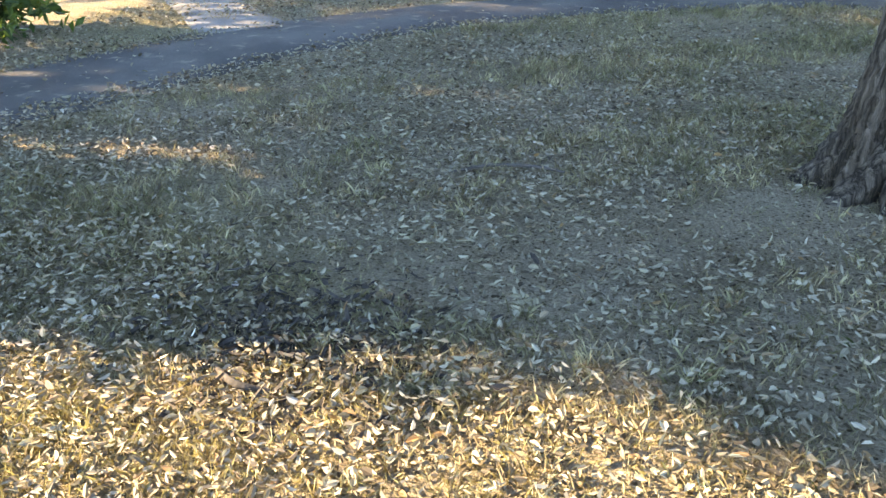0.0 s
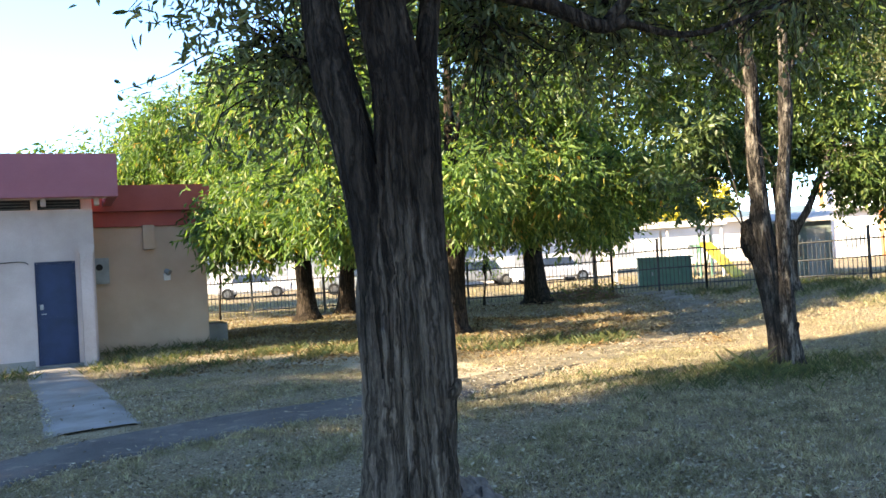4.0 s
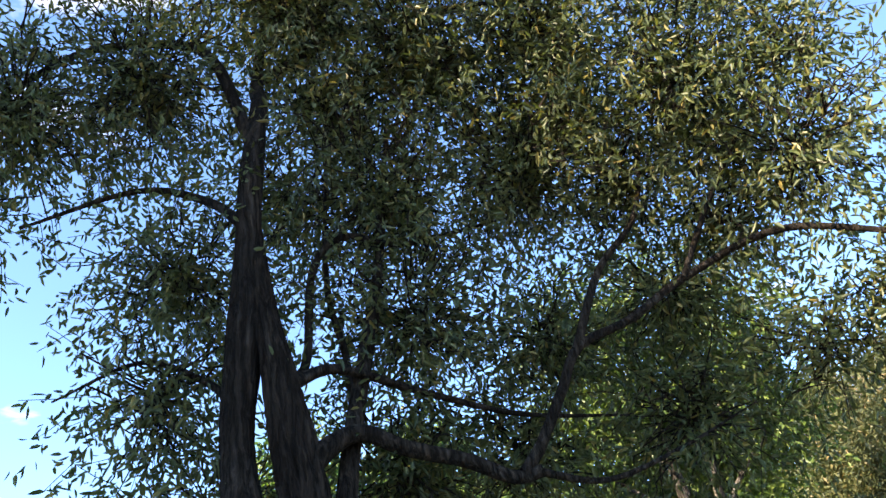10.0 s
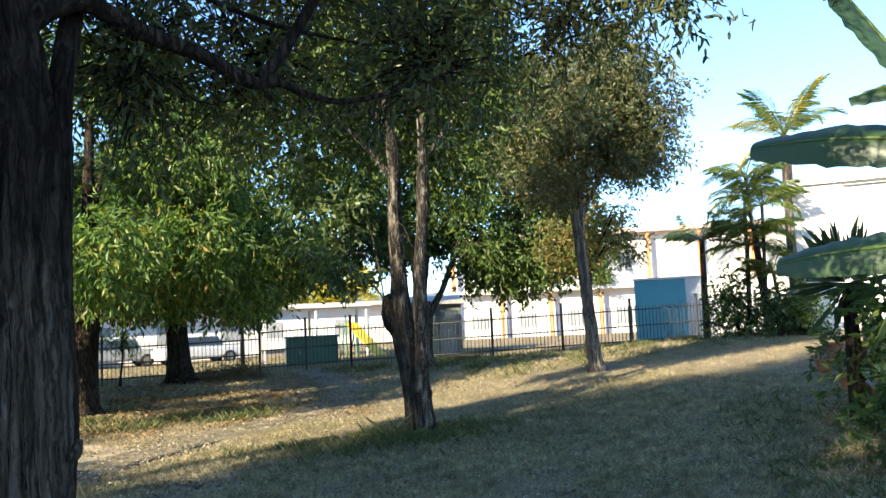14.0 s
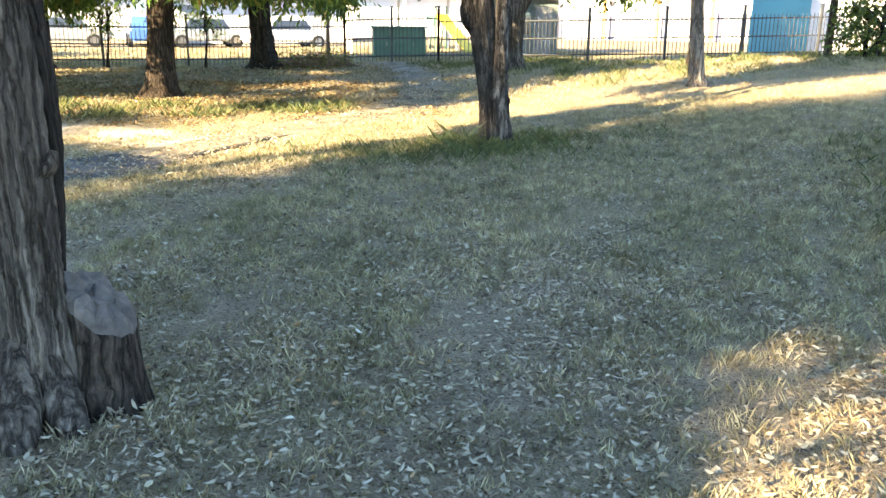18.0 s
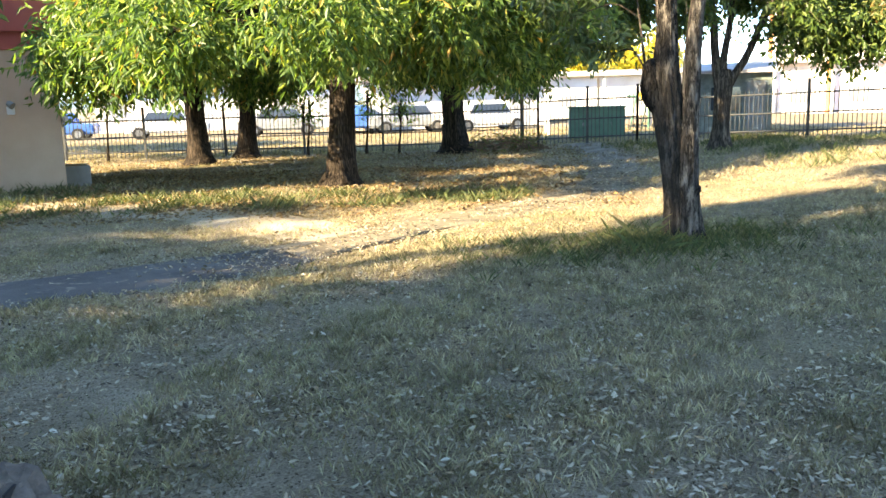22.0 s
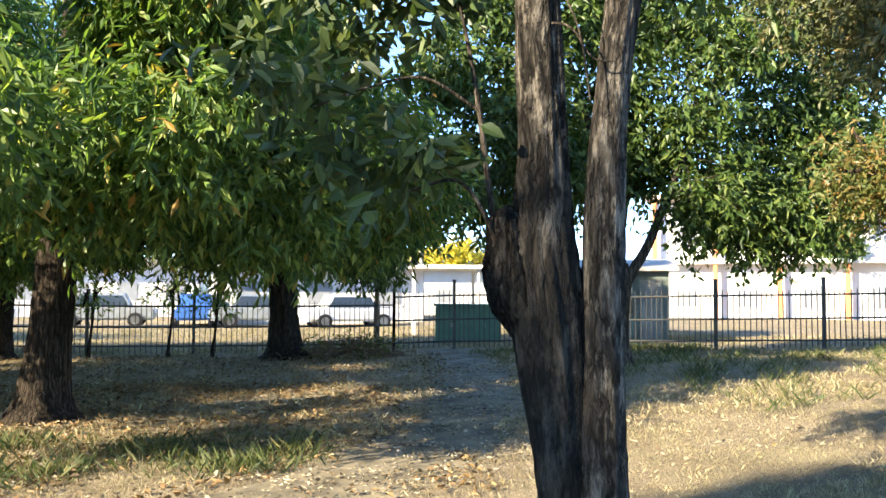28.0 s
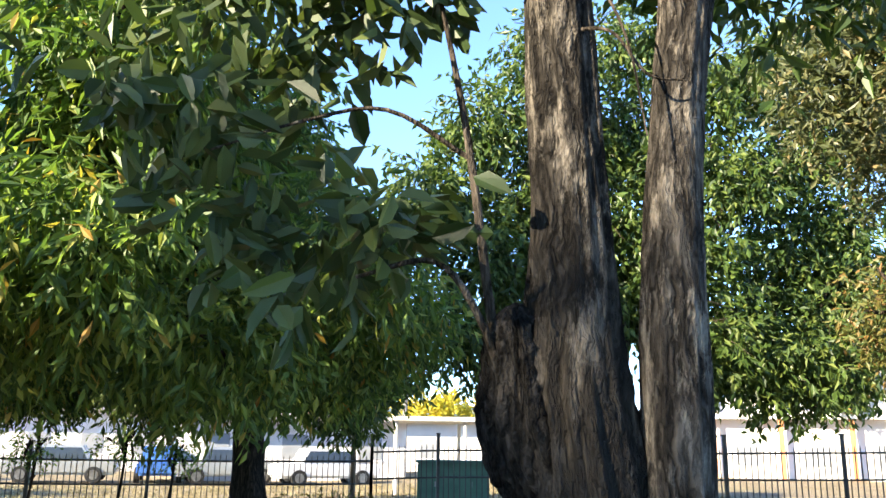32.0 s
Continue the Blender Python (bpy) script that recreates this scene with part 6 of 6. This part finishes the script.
def grass(name, p, per, high, wide, mat, label, seed, spread=0.06, lean=0.5):
    k = np.random.default_rng(seed)
    n = len(p) * per
    base2 = np.repeat(p, per, 0) + k.standard_normal((n, 2)) * spread
    z = gz(base2[:, 0], base2[:, 1])
    base = np.column_stack([base2, z - 0.01])
    way = np.column_stack([k.standard_normal((n, 2)) * lean, np.ones(n)])
    L = high * k.uniform(0.45, 1.2, n) * np.repeat(k.uniform(0.6, 1.3, len(p)), per)
    way = unit(way)
    side = unit(np.cross(way, k.standard_normal((n, 3))))
    bend = np.column_stack([way[:, :2] * 1.5, way[:, 2] * 0.8])
    w = (wide * k.uniform(0.6, 1.3, n))[:, None]
    mid = base + way * L[:, None] * 0.55
    v = np.stack([base - side * w * 0.5, base + side * w * 0.5, mid + side * w * 0.4, mid + unit(bend) * L[:, None] * 0.45], 1).reshape(-1, 3)
    t = np.array([[0, 1, 2], [0, 2, 3]])
    f = (t[None] + (np.arange(n) * 4)[:, None, None]).reshape(-1, 3)
    return tagged(new(name, fast_mesh(name, v, f, MAT[mat])), label, "grass", kind="stuff")


p = scatter(27000, -7.5, 10, 0.2, 13.5, 31, 1.3)
p = p[off_path(p) & (field(p, 1.9, 1) + 0.4 * np.random.default_rng(30).random(len(p)) > 0.4)]
grass("dry_grass", p, 12, 0.042, 0.0036, "straw", "short dry straw-coloured grass", 32, 0.05, 0.7)
p = np.concatenate([scatter(15000, -6.5, 10, 0.3, 13.0, 27, 1.15), scatter(9000, -3, 8, 4.0, 11.5, 24)])
p = p[off_path(p) & (field(p, 1.3, 3) + 0.05 * p[:, 0] + 0.35 * np.random.default_rng(26).random(len(p)) > 0.54)]
grass("dry_grass", p, 22, 0.075, 0.0034, "straw", "upright dry grass tufts", 25, 0.035, 0.32)
p = scatter(12000, -10, 16, 9, 17, 33)
p = p[off_path(p)]
grass("far_dry_grass", p, 12, 0.06, 0.005, "straw", "dry pale grass by the path and trees", 28, 0.08, 0.6)
p = np.concatenate([scatter(6500, -10, 22, 16, 30, 33, 1.3), scatter(10000, -24, 16, 28.8, 42, 29, 1.3)])
p = p[off_path(p)]
grass("far_dry_grass", p, 9, 0.12, 0.012, "straw", "dry pale grass across the far lawn", 34, 0.13, 0.6)
p = scatter(5200, -8, 9, 0.2, 12, 35)
p = p[off_path(p) & (field(p, 0.7, 4) > 0.55)]
grass("green_grass", p, 9, 0.05, 0.004, "green_grass", "thin green grass patches in the dry lawn", 36, 0.06, 0.6)
k = np.random.default_rng(3)
p = np.concatenate([np.array([[4.0, 10.6]]) + k.standard_normal((260, 2)) * np.array([0.5, 0.35]), np.array([[3.4, 10.4]]) + k.standard_normal((420, 2)) * np.array([1.1, 0.45])])
grass("tall_grass", p, 9, 0.16, 0.003, "green_grass", "longer green grass round the twin tree's foot", 37, 0.05, 0.5)
p = np.concatenate([scatter(900, 3.2, 7.2, 2.4, 6.0, 45), scatter(300, 5.5, 9, 5, 9, 46)])
p = p[(p[:, 0] - p[:, 1] * 0.75) > 0.9]
grass("border_weeds", p, 10, 0.12, 0.014, "green_grass", "low green weeds creeping in from the border", 47, 0.09, 0.9)
p = np.concatenate([scatter(700, -4.5, 3.2, 14.6, 16.8, 38), scatter(520, -9, -4.5, 13.8, 19.5, 39), scatter(900, 8, 20, 15.5, 23, 40), scatter(420, 7, 13, 24, 27, 41)])
p = p[off_path(p) & (field(p, 1.6, 8) + 0.3 * np.random.default_rng(7).random(len(p)) > 0.62)]
grass("rough_grass", p, 14, 0.2, 0.007, "green_grass", "rank green grass by the building, trees and bank", 42, 0.12, 0.55)
k = np.random.default_rng(43)
p = np.array([[3.55, 10.6]]) + k.standard_normal((16, 2)) * 0.22
grass("seed_stalks", p, 4, 0.5, 0.0035, "green_grass", "long arching grass stalks leaning from the tree", 44, 0.04, 1.2)


def fallen(name, p, size, mat, label, seed):
    k = np.random.default_rng(seed)
    n = len(p)
    base = np.column_stack([p, gz(p[:, 0], p[:, 1]) + k.uniform(0.004, 0.05, n)])
    way = np.column_stack([k.standard_normal((n, 2)), k.standard_normal(n) * 0.28])
    side = np.column_stack([k.standard_normal((n, 2)), k.standard_normal(n) * 0.35])
    L = size * k.uniform(0.4, 1.3, n)
    v, f = leaf_faces(base, way, side, L, L * k.uniform(0.22, 0.55, n), True, 0.3)
    return tagged(new(name, fast_mesh(name, v, f, MAT[mat])), label, "leaves", kind="stuff")


p = np.concatenate([scatter(95000, -7.5, 7, 0.2, 12, 51, 1.1), scatter(45000, -6.5, 3.5, 0.2, 6.5, 56, 1.2)])
p = p[(field(p, 1.7, 6) + 0.35 * np.random.default_rng(2).random(len(p)) > 0.45) & (off_path(p, 0.5) | (np.random.default_rng(1).random(len(p)) < 0.04))]
fallen("leaf_litter", p, 0.038, "litter", "pale dry fallen leaves over the lawn", 52)
p = np.concatenate([scatter(8000, -5.5, 1.5, 0.1, 1.9, 53), scatter(3500, -6, 0.8, 1.6, 5.2, 57)])
p = p[off_path(p, 0.5)]
fallen("leaf_litter", p, 0.034, "litter", "thick drift of dry curled leaves in the sun", 54)
p = scatter(9000, -9, 8, 14, 27, 55)
p = p[off_path(p, 0.5)]
fallen("far_leaf_litter", p, 0.06, "litter", "fallen leaves beneath the shade trees", 56)
p = np.concatenate([scatter(16000, -5.5, 4.5, 13.6, 22, 64), scatter(9000, -9, 7, 20, 28, 65)])
p = p[off_path(p, 0.55) & (field(p, 1.1, 9) + 0.4 * np.random.default_rng(66).random(len(p)) > 0.5)]
fallen("brown_leaf_litter", p, 0.075, "dead_leaf", "orange-brown dead leaves lying under the shade trees", 67)

k = np.random.default_rng(58)
spots = ASPHALT[(ASPHALT[:, 0] > -1.2) & (ASPHALT[:, 1] < 24)]
c = spots[k.choice(len(spots), 80)] + k.standard_normal((80, 2)) * 0.35
p = np.repeat(c, 90, 0) + k.standard_normal((80 * 90, 2)) * np.array([0.4, 0.22])
fallen("path_leaf_litter", p, 0.045, "litter", "dry leaves drifted over the asphalt path", 59)
# extra grass and leaves that thicken and brighten the sunlit ground
p = scatter(4200, -4.2, 1.4, 0.3, 2.2, 60)
grass("dry_grass", p, 14, 0.06, 0.0036, "straw", "extra dry grass in the sunny patch", 61, 0.05, 0.6)
p = scatter(4000, -4.2, 1.4, 0.2, 2.0, 62)
fallen("leaf_litter", p, 0.03, "litter", "extra curled leaves in the sunny patch", 63)

# burnt spot with charred twigs
k = np.random.default_rng(61)
n = 600
c = np.array([-1.95, 1.78]) + k.standard_normal((n, 2)) * np.array([0.3, 0.24])
base = np.column_stack([c, gz(c[:, 0], c[:, 1]) + k.uniform(0.005, 0.03, n)])
v, f = leaf_faces(base, np.column_stack([k.standard_normal((n, 2)), k.standard_normal(n) * 0.2]), k.standard_normal((n, 3)), k.uniform(0.03, 0.1, n), k.uniform(0.008, 0.03, n), True, 0.2)
tagged(new("charred_debris", fast_mesh("charred_debris", v, f, MAT["ash"])), "black charred twigs and leaves on a burnt spot", "debris", kind="stuff")
for rows, nm, mt, lab in (([(-2.3, 3.35, 0.02, 0.008), (-2.15, 3.5, 0.035, 0.01), (-1.95, 3.62, 0.03, 0.009), (-1.75, 3.66, 0.02, 0.006)], "stick", "cut", "bare grey stick lying in the leaf litter"),
                         ([(0.3, 1.62, 0.02, 0.014), (0.42, 1.68, 0.03, 0.02), (0.55, 1.76, 0.03, 0.016), (0.66, 1.86, 0.02, 0.006)], "branch", "bark_brown", "brown bark-covered branch piece in the grass"),
                         ([(-2.0, 1.5, 0.02, 0.01), (-1.85, 1.45, 0.05, 0.012), (-1.75, 1.5, 0.03, 0.008)], "stick", "ash", "charred stick at the burnt spot"),
                         ([(1.3, 2.6, 0.02, 0.005), (1.6, 2.75, 0.04, 0.006), (1.9, 2.8, 0.02, 0.004)], "stick", "bark_pale", "thin pale twig on the lawn")):
    o = np.array(rows[0][:3])
    o[2] = ground_at(o[0], o[1])
    v, f = tube([(x - o[0], y - o[1], z + ground_at(x, y) - o[2], r) for x, y, z, r in rows], 9, 5, 0.12, 4, 66)
    ob = new(nm, fast_mesh(nm, v, f, MAT[mt], True))
    ob.matrix_basis = pose(*o)
    tagged(ob, lab, nm)
for n_, (x, y, r) in enumerate(((-1.82, 1.9, 0.022), (-2.4, 1.95, 0.016), (0.9, 3.0, 0.016), (-2.05, 1.62, 0.014))):
    bm = bmesh.new()
    bmesh.ops.create_icosphere(bm, subdivisions=2, radius=r)
    for v_ in bm.verts:
        v_.co *= 1 + 0.25 * noise.noise(v_.co * 30 + Vector((n_, 0, 0)))
    ob = part("pebble", bm, "stone", None, "", True)
    ob.matrix_basis = pose(x, y, ground_at(x, y) + r * 0.55)
    tagged(ob, "small pale pebble among the leaves", "stone", "pebbles")

# brush pile by the fence
k = np.random.default_rng(71)
BR = thing("brush_pile", (4.3, 27.0, ground_at(4.3, 27.0)), "heap of dry cut branches and brown leaves", "debris")
tw = []
for i in range(150):
    a = np.array([k.normal(0, 0.75), k.normal(0, 0.35), 0.0])
    h = 0.5 * math.exp(-(a[0] / 0.9) ** 2)
    a[2] = k.uniform(0, 1) * h
    d = unit(np.array([k.normal(0, 1), k.normal(0, 0.5), k.normal(0, 0.3)]))
    L = k.uniform(0.3, 0.9)
    tw.append(tube([(*(a - d * L / 2), 0.012), (*(a + np.array([0, 0, 0.05])), 0.01), (*(a + d * L / 2), 0.004)], 4, 3))
v, f = joined(tw)
tagged(hang("brushwood", fast_mesh("brushwood", v, f, MAT["wood"]), BR), kind="stuff")
cs = np.array([(0, 0, 0.15), (0.6, 0, 0.2), (-0.6, 0, 0.12), (1.0, 0, 0.25)])
v, f, p_, w_ = sprays(cs, np.array([0.4, 0.35, 0.35, 0.22]), 130, 7, 0.13, 0.05, 0.2, 0.2, 72)
hang("dead_leaves", fast_mesh("dead_leaves", v, f, MAT["leaf_rust"]), BR)
